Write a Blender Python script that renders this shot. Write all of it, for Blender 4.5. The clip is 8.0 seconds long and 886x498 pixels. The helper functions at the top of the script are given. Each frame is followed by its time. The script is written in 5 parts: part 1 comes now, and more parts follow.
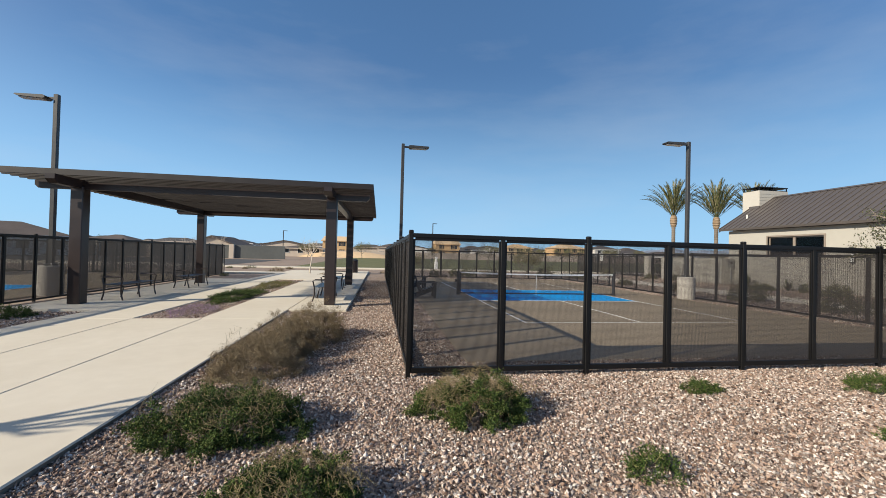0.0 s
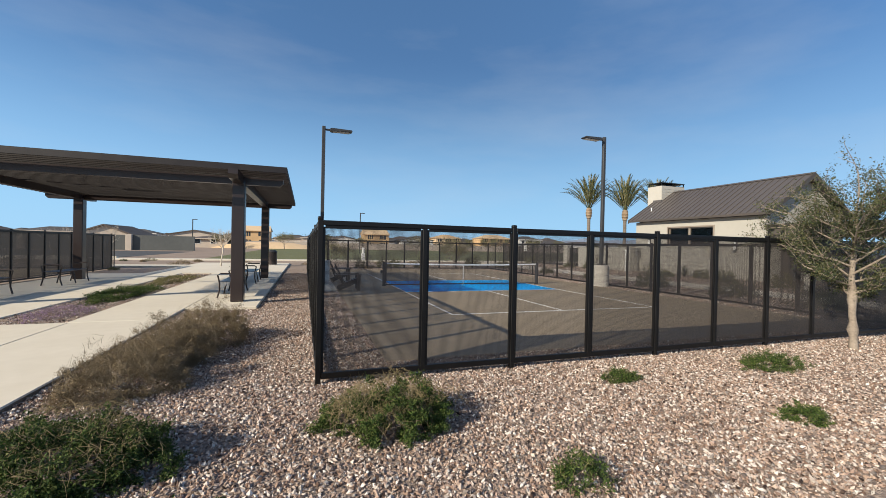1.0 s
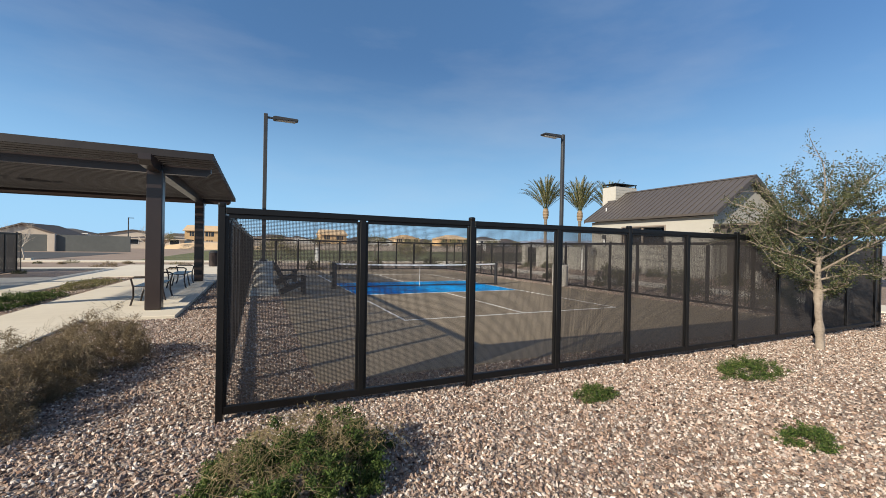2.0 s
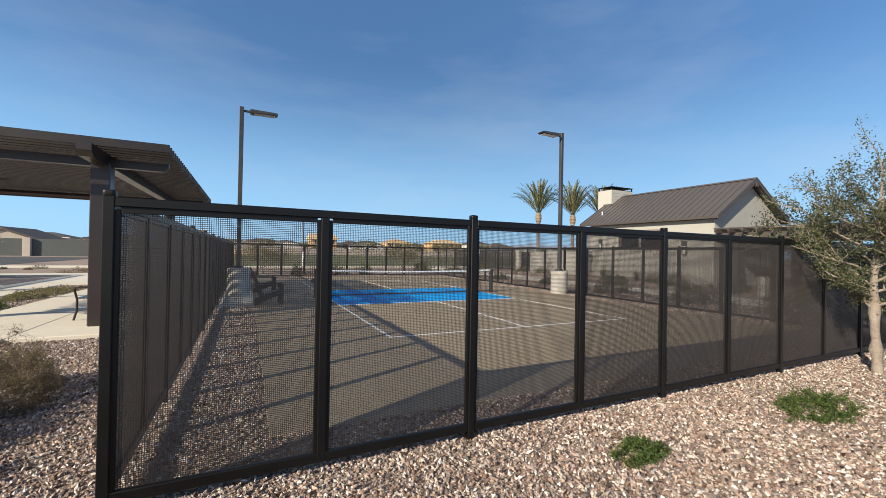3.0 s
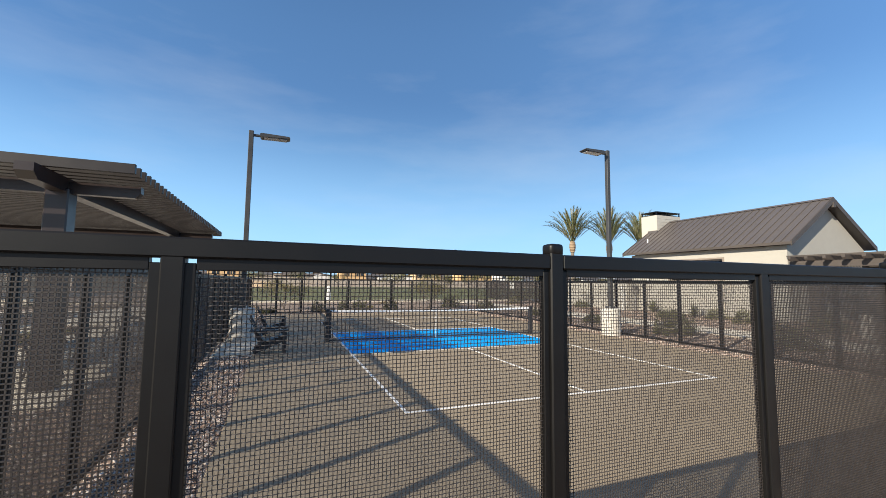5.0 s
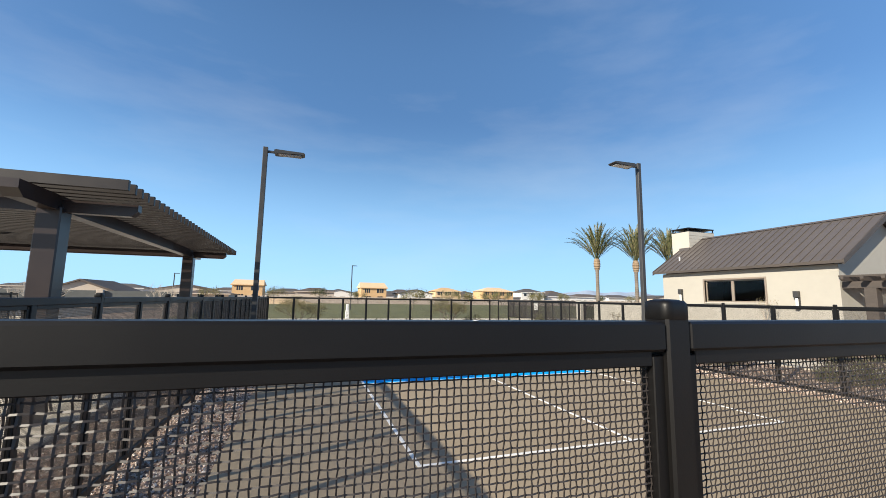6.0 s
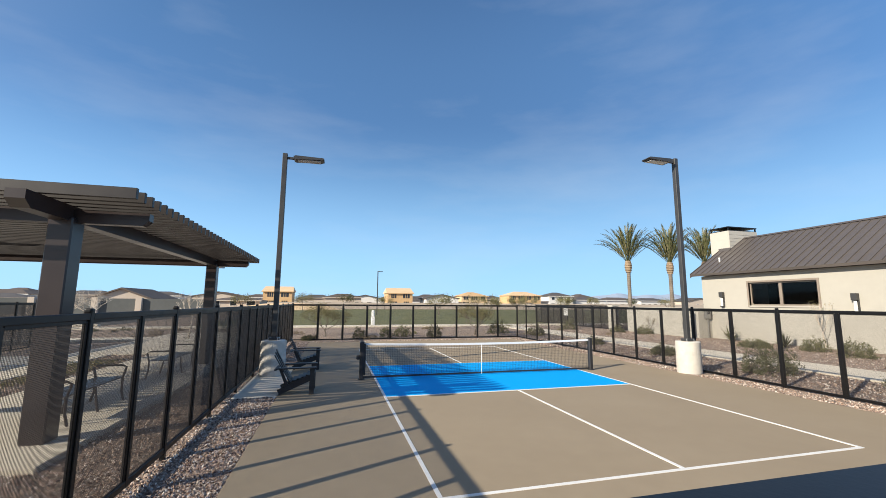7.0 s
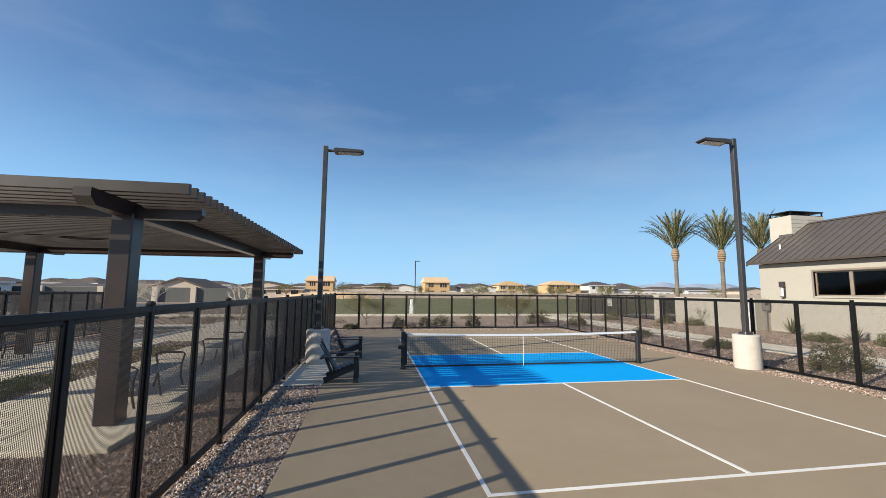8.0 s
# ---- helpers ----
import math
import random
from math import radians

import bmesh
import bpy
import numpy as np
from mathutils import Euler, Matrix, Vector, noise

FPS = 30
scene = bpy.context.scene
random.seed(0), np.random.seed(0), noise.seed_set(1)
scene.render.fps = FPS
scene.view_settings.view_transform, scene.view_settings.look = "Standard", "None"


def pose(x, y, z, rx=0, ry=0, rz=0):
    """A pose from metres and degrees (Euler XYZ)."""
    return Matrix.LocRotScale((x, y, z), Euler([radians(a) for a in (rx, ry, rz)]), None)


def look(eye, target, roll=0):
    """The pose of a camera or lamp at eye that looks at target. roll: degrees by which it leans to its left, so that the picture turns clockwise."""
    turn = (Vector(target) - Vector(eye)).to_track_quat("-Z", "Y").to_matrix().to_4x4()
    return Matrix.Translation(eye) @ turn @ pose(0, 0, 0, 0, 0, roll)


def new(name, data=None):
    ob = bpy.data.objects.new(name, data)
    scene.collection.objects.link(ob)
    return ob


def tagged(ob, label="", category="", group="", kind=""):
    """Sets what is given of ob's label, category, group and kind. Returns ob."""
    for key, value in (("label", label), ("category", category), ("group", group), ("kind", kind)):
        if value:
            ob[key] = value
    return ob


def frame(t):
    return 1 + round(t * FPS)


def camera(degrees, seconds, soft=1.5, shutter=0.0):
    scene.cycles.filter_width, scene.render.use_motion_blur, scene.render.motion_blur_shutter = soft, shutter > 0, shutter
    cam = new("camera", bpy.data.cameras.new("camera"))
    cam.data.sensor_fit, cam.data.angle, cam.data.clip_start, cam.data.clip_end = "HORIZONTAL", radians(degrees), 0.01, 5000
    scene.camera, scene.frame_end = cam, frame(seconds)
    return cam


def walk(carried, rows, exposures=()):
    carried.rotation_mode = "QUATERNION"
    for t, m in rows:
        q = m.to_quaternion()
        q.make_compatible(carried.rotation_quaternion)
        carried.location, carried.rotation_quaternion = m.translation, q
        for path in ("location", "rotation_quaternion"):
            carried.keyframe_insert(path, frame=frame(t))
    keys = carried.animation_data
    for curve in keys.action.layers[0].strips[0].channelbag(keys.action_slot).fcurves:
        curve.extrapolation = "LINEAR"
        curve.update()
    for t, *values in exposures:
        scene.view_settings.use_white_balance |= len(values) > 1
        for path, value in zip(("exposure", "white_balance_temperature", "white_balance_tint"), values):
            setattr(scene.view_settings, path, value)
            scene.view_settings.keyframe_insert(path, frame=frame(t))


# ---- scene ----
cam = camera(95.5, 8.0, soft=0.85)
PATH = [
    (0, (-3.532, -9.275, 1.607), (-3.221, -7.299, 1.632), 1.4),
    (0.5, (-3.368, -9.076, 1.558), (-2.884, -7.136, 1.559), 1.4),
    (1, (-3.296, -8.823, 1.604), (-2.646, -6.932, 1.589), 1.2),
    (1.5, (-3.096, -8.473, 1.556), (-2.327, -6.627, 1.538), 1.1),
    (3, (-2.392, -7.038, 1.583), (-1.519, -5.238, 1.597), 1.1),
    (3.5, (-2.226, -6.554, 1.617), (-1.368, -4.747, 1.658), 0.8),
    (4, (-2.0, -6.135, 1.655), (-1.171, -4.317, 1.73), 0.9),
    (4.5, (-1.803, -5.714, 1.694), (-1.018, -3.879, 1.814), 0.7),
    (5.8, (-1.373, -4.783, 1.868), (-0.716, -2.908, 2.097), 0.9),
    (6, (-1.334, -4.665, 1.897), (-0.697, -2.785, 2.142), 0.9),
    (6.2, (-1.304, -4.562, 1.924), (-0.689, -2.677, 2.179), 0.6),
    (6.5, (-1.228, -4.409, 1.943), (-0.645, -2.514, 2.206), 0.7),
    (7, (-1.133, -4.222, 1.968), (-0.618, -2.308, 2.234), 0.4),
    (7.5, (-1.152, -4.116, 1.985), (-0.716, -2.18, 2.230), 0.5),
    (8, (-1.203, -4.082, 2.008), (-0.862, -2.123, 2.219), 0.5),
]
walk(cam, [(t, look(eye, target, roll)) for t, eye, target, roll in PATH],
     [(0.0, 0.37), (1.5, 0.39), (3.0, 0.48), (4.5, 0.74), (6.5, 0.69), (7.5, 0.58), (8.0, 0.49)])

# ---------------------------------------------------------------- light
SUN_WAY = Vector((1.0, 0.438, -0.5195)).normalized()
world = bpy.data.worlds.new("sky")
scene.world = world
world.use_nodes = True
wn, wl = world.node_tree.nodes, world.node_tree.links
wn.clear()
sky = wn.new("ShaderNodeTexSky")
sky.sky_type, sky.sun_disc = "NISHITA", False
sky.sun_elevation, sky.sun_rotation = radians(25.4), radians(113.7)
sky.air_density, sky.dust_density, sky.ozone_density = 1.0, 0.0, 3.0
wcoord = wn.new("ShaderNodeTexCoord")
wmap = wn.new("ShaderNodeMapping")
wmap.inputs["Scale"].default_value = (1.3, 2.2, 6.0)
wmap.inputs["Rotation"].default_value = (0.0, 0.25, 0.6)
wnoise = wn.new("ShaderNodeTexNoise")
wnoise.inputs["Scale"].default_value, wnoise.inputs["Detail"].default_value = 1.1, 7.0
wnoise.inputs["Roughness"].default_value = 0.55
wramp = wn.new("ShaderNodeMapRange")
wramp.inputs["From Min"].default_value, wramp.inputs["From Max"].default_value = 0.47, 0.78
wramp.inputs["To Max"].default_value = 0.18
wmix = wn.new("ShaderNodeMixRGB")
wmix.inputs["Color2"].default_value = (7.0, 7.3, 7.8, 1)
wbg = wn.new("ShaderNodeBackground")
wbg.inputs["Strength"].default_value = 0.074
wout = wn.new("ShaderNodeOutputWorld")
wl.new(wcoord.outputs["Generated"], wmap.inputs["Vector"])
wl.new(wmap.outputs["Vector"], wnoise.inputs["Vector"])
wl.new(wnoise.outputs["Fac"], wramp.inputs["Value"])
wl.new(wramp.outputs["Result"], wmix.inputs["Fac"])
wtint = wn.new("ShaderNodeMixRGB")
wtint.blend_type = "MULTIPLY"
wtint.inputs["Fac"].default_value, wtint.inputs["Color2"].default_value = 1.0, (0.77, 0.995, 1.20, 1)
wl.new(sky.outputs["Color"], wtint.inputs["Color1"])
whaze = wn.new("ShaderNodeMixRGB")
whaze.inputs["Fac"].default_value, whaze.inputs["Color2"].default_value = 0.36, (1.25, 2.85, 5.5, 1)
wl.new(wtint.outputs["Color"], whaze.inputs["Color1"])
whigh = wn.new("ShaderNodeMapRange")
whigh.interpolation_type = "SMOOTHSTEP"
whigh.inputs["From Min"].default_value, whigh.inputs["From Max"].default_value = 0.50, 0.85
whigh.inputs["To Min"].default_value, whigh.inputs["To Max"].default_value = 0.34, 0.0
wsplit = wn.new("ShaderNodeSeparateXYZ")
wl.new(wcoord.outputs["Generated"], wsplit.inputs["Vector"])
wl.new(wsplit.outputs["Z"], whigh.inputs["Value"])
wl.new(whigh.outputs["Result"], whaze.inputs["Fac"])
wlow = wn.new("ShaderNodeMapRange")
wlow.interpolation_type = "SMOOTHSTEP"
wlow.inputs["From Min"].default_value, wlow.inputs["From Max"].default_value = -0.04, 0.43
wlow.inputs["To Min"].default_value, wlow.inputs["To Max"].default_value = 0.9, 0.0
wl.new(wsplit.outputs["Z"], wlow.inputs["Value"])
whoriz = wn.new("ShaderNodeMixRGB")
whoriz.inputs["Color2"].default_value = (3.9, 7.1, 10.4, 1)
wl.new(wlow.outputs["Result"], whoriz.inputs["Fac"])
wl.new(whaze.outputs["Color"], whoriz.inputs["Color1"])
wsun = wn.new("ShaderNodeVectorMath")
wsun.operation = "DOT_PRODUCT"
wsun.inputs[1].default_value = -SUN_WAY
wl.new(wcoord.outputs["Generated"], wsun.inputs[0])
wglow = wn.new("ShaderNodeMapRange")
wglow.interpolation_type = "SMOOTHSTEP"
wglow.inputs["From Min"].default_value, wglow.inputs["From Max"].default_value = 0.2, 1.0
wglow.inputs["To Max"].default_value = 0.30
wl.new(wsun.outputs["Value"], wglow.inputs["Value"])
whalo = wn.new("ShaderNodeMixRGB")
whalo.inputs["Color2"].default_value = (9.6, 8.6, 7.4, 1)
wl.new(wglow.outputs["Result"], whalo.inputs["Fac"])
wl.new(whoriz.outputs["Color"], whalo.inputs["Color1"])
wl.new(whalo.outputs["Color"], wmix.inputs["Color1"])
wl.new(wmix.outputs["Color"], wbg.inputs["Color"])
wl.new(wbg.outputs["Background"], wout.inputs["Surface"])

sun_data = bpy.data.lights.new("sun", "SUN")
sun_data.energy, sun_data.angle, sun_data.color = 5.0, radians(0.53), (1.0, 0.905, 0.75)
sun = new("sun", sun_data)
sun.matrix_world = look(-60 * SUN_WAY, (0, 0, 0))

# ---------------------------------------------------------------- materials
MATS = {}


def mat(name, c1, c2, scale=8.0, rough=0.7, bump=0.2, metal=0.0, fine=90.0, depth=0.004, spec=0.5, spread="", amount=0.5,
        stain=0.6, coat=0.0, stretch=None):
    """A surface of two colours mixed by noise at two scales, with fine relief. spread: '' one piece, 'island' or 'object' for pieces that vary."""
    m = bpy.data.materials.new(name)
    m.use_nodes = True
    n, l = m.node_tree.nodes, m.node_tree.links
    bsdf = n["Principled BSDF"]
    bsdf.inputs["Roughness"].default_value = rough
    bsdf.inputs["Metallic"].default_value = metal
    bsdf.inputs["Specular IOR Level"].default_value = spec
    bsdf.inputs["Coat Weight"].default_value = coat
    geo = n.new("ShaderNodeNewGeometry")
    place = geo.outputs["Position"]
    if stretch:
        mp = n.new("ShaderNodeMapping")
        mp.inputs["Scale"].default_value = stretch
        l.new(place, mp.inputs["Vector"])
        place = mp.outputs["Vector"]
    big = n.new("ShaderNodeTexNoise")
    big.inputs["Scale"].default_value, big.inputs["Detail"].default_value = scale * 0.12, 5.0
    small = n.new("ShaderNodeTexNoise")
    small.inputs["Scale"].default_value, small.inputs["Detail"].default_value = scale, 6.0
    l.new(place, big.inputs["Vector"])
    l.new(place, small.inputs["Vector"])
    blend = n.new("ShaderNodeMath")
    blend.operation = "MULTIPLY_ADD"
    blend.inputs[1].default_value, blend.use_clamp = stain, True
    half = n.new("ShaderNodeMath")
    half.operation, half.inputs[1].default_value = "MULTIPLY", 1.0 - stain
    l.new(small.outputs["Fac"], half.inputs[0])
    l.new(big.outputs["Fac"], blend.inputs[0])
    l.new(half.outputs[0], blend.inputs[2])
    wide = n.new("ShaderNodeMapRange")
    wide.inputs["From Min"].default_value, wide.inputs["From Max"].default_value = 0.32, 0.68
    l.new(blend.outputs[0], wide.inputs["Value"])
    fac = wide.outputs["Result"]
    if spread:
        if spread == "island":
            rnd = geo.outputs["Random Per Island"]
        else:
            rnd = n.new("ShaderNodeObjectInfo").outputs["Random"]
        mixf = n.new("ShaderNodeMix")
        mixf.inputs[0].default_value = amount
        l.new(fac, mixf.inputs[2])
        l.new(rnd, mixf.inputs[3])
        fac = mixf.outputs[0]
    col = n.new("ShaderNodeMixRGB")
    col.inputs["Color1"].default_value, col.inputs["Color2"].default_value = (*c1, 1), (*c2, 1)
    l.new(fac, col.inputs["Fac"])
    l.new(col.outputs["Color"], bsdf.inputs["Base Color"])
    rr = n.new("ShaderNodeMapRange")
    rr.inputs["To Min"].default_value, rr.inputs["To Max"].default_value = max(0.02, rough - 0.09), min(1.0, rough + 0.09)
    l.new(small.outputs["Fac"], rr.inputs["Value"])
    l.new(rr.outputs["Result"], bsdf.inputs["Roughness"])
    if bump:
        grain = n.new("ShaderNodeTexNoise")
        grain.inputs["Scale"].default_value, grain.inputs["Detail"].default_value = fine, 3.0
        l.new(place, grain.inputs["Vector"])
        bp = n.new("ShaderNodeBump")
        bp.inputs["Strength"].default_value, bp.inputs["Distance"].default_value = bump, depth
        l.new(grain.outputs["Fac"], bp.inputs["Height"])
        l.new(bp.outputs["Normal"], bsdf.inputs["Normal"])
    MATS[name] = m
    return m


def palette_mat(name, colours, rough=0.8, translucent=0.0, grain=120.0):
    """Loose pieces in one mesh: each island takes one of the colours."""
    m = bpy.data.materials.new(name)
    m.use_nodes = True
    n, l = m.node_tree.nodes, m.node_tree.links
    bsdf = n["Principled BSDF"]
    bsdf.inputs["Roughness"].default_value = rough
    bsdf.inputs["Specular IOR Level"].default_value = 0.35
    geo = n.new("ShaderNodeNewGeometry")
    ramp = n.new("ShaderNodeValToRGB")
    ramp.color_ramp.interpolation = "LINEAR"
    el = ramp.color_ramp.elements
    while len(el) < len(colours):
        el.new(0.5)
    for i, c in enumerate(colours):
        el[i].position, el[i].color = i / (len(colours) - 1), (*c, 1)
    l.new(geo.outputs["Random Per Island"], ramp.inputs["Fac"])
    tex = n.new("ShaderNodeTexNoise")
    tex.inputs["Scale"].default_value, tex.inputs["Detail"].default_value = grain, 3.0
    l.new(geo.outputs["Position"], tex.inputs["Vector"])
    mul = n.new("ShaderNodeMixRGB")
    mul.blend_type, mul.inputs["Fac"].default_value = "OVERLAY", 0.35
    l.new(ramp.outputs["Color"], mul.inputs["Color1"])
    l.new(tex.outputs["Fac"], mul.inputs["Color2"])
    l.new(mul.outputs["Color"], bsdf.inputs["Base Color"])
    if translucent:
        tr = n.new("ShaderNodeBsdfTranslucent")
        l.new(mul.outputs["Color"], tr.inputs["Color"])
        mix = n.new("ShaderNodeMixShader")
        mix.inputs[0].default_value = translucent
        l.new(bsdf.outputs[0], mix.inputs[1])
        l.new(tr.outputs[0], mix.inputs[2])
        l.new(mix.outputs[0], n["Material Output"].inputs["Surface"])
    MATS[name] = m
    return m


def glass_mat(name, tint):
    m = bpy.data.materials.new(name)
    m.use_nodes = True
    b = m.node_tree.nodes["Principled BSDF"]
    b.inputs["Base Color"].default_value, b.inputs["Roughness"].default_value = (*tint, 1), 0.02
    b.inputs["Transmission Weight"].default_value, b.inputs["IOR"].default_value = 1.0, 1.2
    return m


BRONZE = mat("powder coated bronze steel", (0.0031, 0.0028, 0.0028), (0.0054, 0.0049, 0.0049), 5, 0.44, 0.12, fine=240, depth=0.001, spec=0.36)
MESHWIRE = mat("coated woven wire", (0.024, 0.0195, 0.0178), (0.040, 0.033, 0.0300), 9, 0.5, 0.0)
PAVPAINT = mat("brown powder coat", (0.024, 0.0160, 0.0146), (0.036, 0.0250, 0.0230), 3, 0.32, 0.15, fine=200, depth=0.001)
LATTICE = mat("brown aluminium lattice", (0.0125, 0.0088, 0.0082), (0.0205, 0.0148, 0.0138), 3, 0.46, 0.1, fine=200, depth=0.001, spread="object")
POLE = mat("dark grey pole paint", (0.03, 0.03, 0.031), (0.05, 0.049, 0.048), 4, 0.45, 0.15, fine=160, depth=0.001)
CONCRETE = mat("light broom-finished concrete", (0.64, 0.57, 0.45), (0.72, 0.65, 0.525), 5, 0.88, 0.35, fine=220, depth=0.002)
JOINT = mat("saw cut joint", (0.16, 0.14, 0.12), (0.24, 0.21, 0.18), 20, 0.95, 0.2)
PEDESTAL = mat("rubbed concrete", (0.46, 0.43, 0.38), (0.58, 0.55, 0.50), 9, 0.85, 0.4, fine=120, depth=0.003)
COURT = mat("taupe acrylic court coating", (0.292, 0.232, 0.158), (0.328, 0.264, 0.182), 4, 0.8, 0.35, fine=420, depth=0.001, spec=0.25)
BLUE = mat("blue acrylic court coating", (0.0, 0.34, 0.82), (0.001, 0.38, 0.88), 4, 0.8, 0.3, fine=420, depth=0.001, spec=0.12)
LINE = mat("white line paint", (0.70, 0.69, 0.66), (0.82, 0.81, 0.78), 14, 0.6, 0.2, fine=300, depth=0.001)
GRAVELBED = mat("crushed granite bed", (0.11, 0.080, 0.063), (0.46, 0.352, 0.275), 34, 0.92, 1.0, fine=46, depth=0.03, stain=0.25)
DIRT = mat("desert soil", (0.24, 0.175, 0.13), (0.36, 0.275, 0.21), 3, 0.95, 0.7, fine=24, depth=0.03, stain=0.5)
ASPHALT = mat("asphalt", (0.055, 0.054, 0.054), (0.085, 0.083, 0.08), 6, 0.9, 0.5, fine=60, depth=0.006)
LAWN = mat("mown lawn", (0.105, 0.115, 0.040), (0.17, 0.165, 0.066), 2.5, 0.9, 1.0, fine=30, depth=0.03)
STUCCO = mat("cream stucco", (0.355, 0.338, 0.298), (0.395, 0.376, 0.332), 3, 0.9, 0.45, fine=70, depth=0.005)
CHIMSTUCCO = mat("white stucco", (0.42, 0.40, 0.355), (0.47, 0.447, 0.40), 3, 0.9, 0.45, fine=70, depth=0.005)
WALLBLOCK = mat("tan block wall", (0.40, 0.34, 0.28), (0.49, 0.42, 0.35), 3, 0.92, 0.4, fine=40, depth=0.005)
ROOFMETAL = mat("brown standing seam metal", (0.076, 0.066, 0.061), (0.106, 0.093, 0.086), 2, 0.40, 0.1, fine=40, depth=0.002, spread="object", amount=0.35)
TRIM = mat("dark brown timber trim", (0.050, 0.041, 0.035), (0.078, 0.064, 0.055), 6, 0.6, 0.3, stretch=(1, 1, 6))
FRAMEPAINT = mat("taupe window frame", (0.20, 0.165, 0.135), (0.26, 0.215, 0.175), 6, 0.5, 0.1)
BLACKPLASTIC = mat("black recycled plastic", (0.016, 0.016, 0.018), (0.030, 0.030, 0.033), 9, 0.5, 0.3, fine=60, depth=0.002)
NETBLACK = mat("black netting cord", (0.012, 0.012, 0.013), (0.025, 0.025, 0.026), 20, 0.7, 0.0)
TAPE = mat("white vinyl tape", (0.74, 0.74, 0.73), (0.82, 0.82, 0.81), 12, 0.55, 0.2)
WHITE = mat("white enamel", (0.74, 0.74, 0.72), (0.80, 0.80, 0.78), 9, 0.4, 0.0)
GREYMETAL = mat("galvanised metal", (0.32, 0.32, 0.32), (0.45, 0.45, 0.45), 20, 0.35, 0.1, metal=0.9)
LENS = mat("lamp lens", (0.30, 0.30, 0.30), (0.40, 0.40, 0.40), 30, 0.2, 0.0)
BARK = mat("pale bark", (0.16, 0.125, 0.095), (0.38, 0.32, 0.26), 30, 0.9, 1.0, fine=60, depth=0.01)
TWIGBARK = mat("grey twig bark", (0.12, 0.098, 0.078), (0.22, 0.185, 0.15), 22, 0.9, 0.3)
PALEBARK = mat("whitish bark", (0.42, 0.36, 0.29), (0.56, 0.49, 0.41), 22, 0.9, 0.3)
PALMBARK = mat("palm trunk", (0.11, 0.092, 0.075), (0.24, 0.20, 0.165), 9, 0.9, 0.9, fine=9, depth=0.05)
PALMBOOT = mat("palm frond bases", (0.17, 0.115, 0.07), (0.34, 0.25, 0.165), 14, 0.9, 0.9, fine=12, depth=0.05)
SHEATHING = mat("orange sheathing board", (0.52, 0.335, 0.165), (0.62, 0.415, 0.22), 1.2, 0.85, 0.1)
SHEATHING2 = mat("pale sheathing board", (0.60, 0.425, 0.25), (0.70, 0.515, 0.32), 1.2, 0.85, 0.1)
FARWHITE = mat("white far stucco", (0.64, 0.62, 0.58), (0.72, 0.70, 0.66), 1, 0.9, 0.0)
FARTAN = mat("tan far stucco", (0.46, 0.39, 0.32), (0.54, 0.46, 0.38), 1, 0.9, 0.0)
FARROOF = mat("grey roof tile", (0.060, 0.055, 0.054), (0.100, 0.090, 0.086), 2, 0.85, 0.4, fine=3, depth=0.05)
FARROOF2 = mat("brown roof tile", (0.072, 0.056, 0.048), (0.125, 0.098, 0.082), 2, 0.85, 0.4, fine=3, depth=0.05)
# Opaque dark panes; also paints the unlit inside of openings.
DARKOPEN = mat("dark glass and unlit openings", (0.018, 0.020, 0.024), (0.035, 0.038, 0.042), 2, 0.12, 0.0)
SCREEN = mat("grey-green screen wall", (0.080, 0.085, 0.083), (0.115, 0.120, 0.116), 2, 0.9, 0.2)
# Pale blue is distance haze put into the range's colour.
MOUNTAIN = mat("distant range with painted haze", (0.27, 0.33, 0.43), (0.31, 0.37, 0.47), 0.02, 1.0, 0.0, spec=0.0)
HILL = mat("distant desert brush", (0.080, 0.078, 0.070), (0.120, 0.112, 0.095), 0.3, 1.0, 0.0, spec=0.0)
PANE = glass_mat("window pane", (0.55, 0.56, 0.55))
STONES = palette_mat("crushed granite", [(0.03, 0.02, 0.017), (0.19, 0.118, 0.085), (0.38, 0.268, 0.20), (0.52, 0.395, 0.315), (0.17, 0.105, 0.077),
                                         (0.66, 0.57, 0.49), (0.070, 0.052, 0.045), (0.81, 0.745, 0.67), (0.38, 0.262, 0.205), (0.25, 0.205, 0.182)], 0.85)
LEAFGREEN = palette_mat("trailing shrub leaves", [(0.011, 0.028, 0.006), (0.034, 0.070, 0.011), (0.078, 0.122, 0.021), (0.020, 0.044, 0.009), (0.140, 0.165, 0.044), (0.044, 0.084, 0.014)], 0.75, 0.12)
LEAFDRY = palette_mat("dry brown shrub", [(0.14, 0.105, 0.062), (0.23, 0.175, 0.105), (0.31, 0.24, 0.15), (0.18, 0.14, 0.08)], 0.85, 0.15)
LEAFGREY = palette_mat("grey desert shrub leaves", [(0.070, 0.078, 0.038), (0.125, 0.130, 0.064), (0.20, 0.19, 0.10)], 0.7, 0.2)
LEAFOLIVE = palette_mat("olive tree leaves", [(0.028, 0.042, 0.018), (0.058, 0.075, 0.032), (0.095, 0.108, 0.048), (0.15, 0.135, 0.055)], 0.5, 0.2)
# Brown set very dark so the room behind the window looks unlit.
DARKROOM = mat("brown interior darkened as unlit", (0.032, 0.027, 0.024), (0.05, 0.042, 0.037), 3, 0.8, 0.0)
LEAFYELLOW = palette_mat("yellowish desert tree leaves", [(0.16, 0.145, 0.06), (0.24, 0.21, 0.09), (0.13, 0.14, 0.055)], 0.7, 0.25)
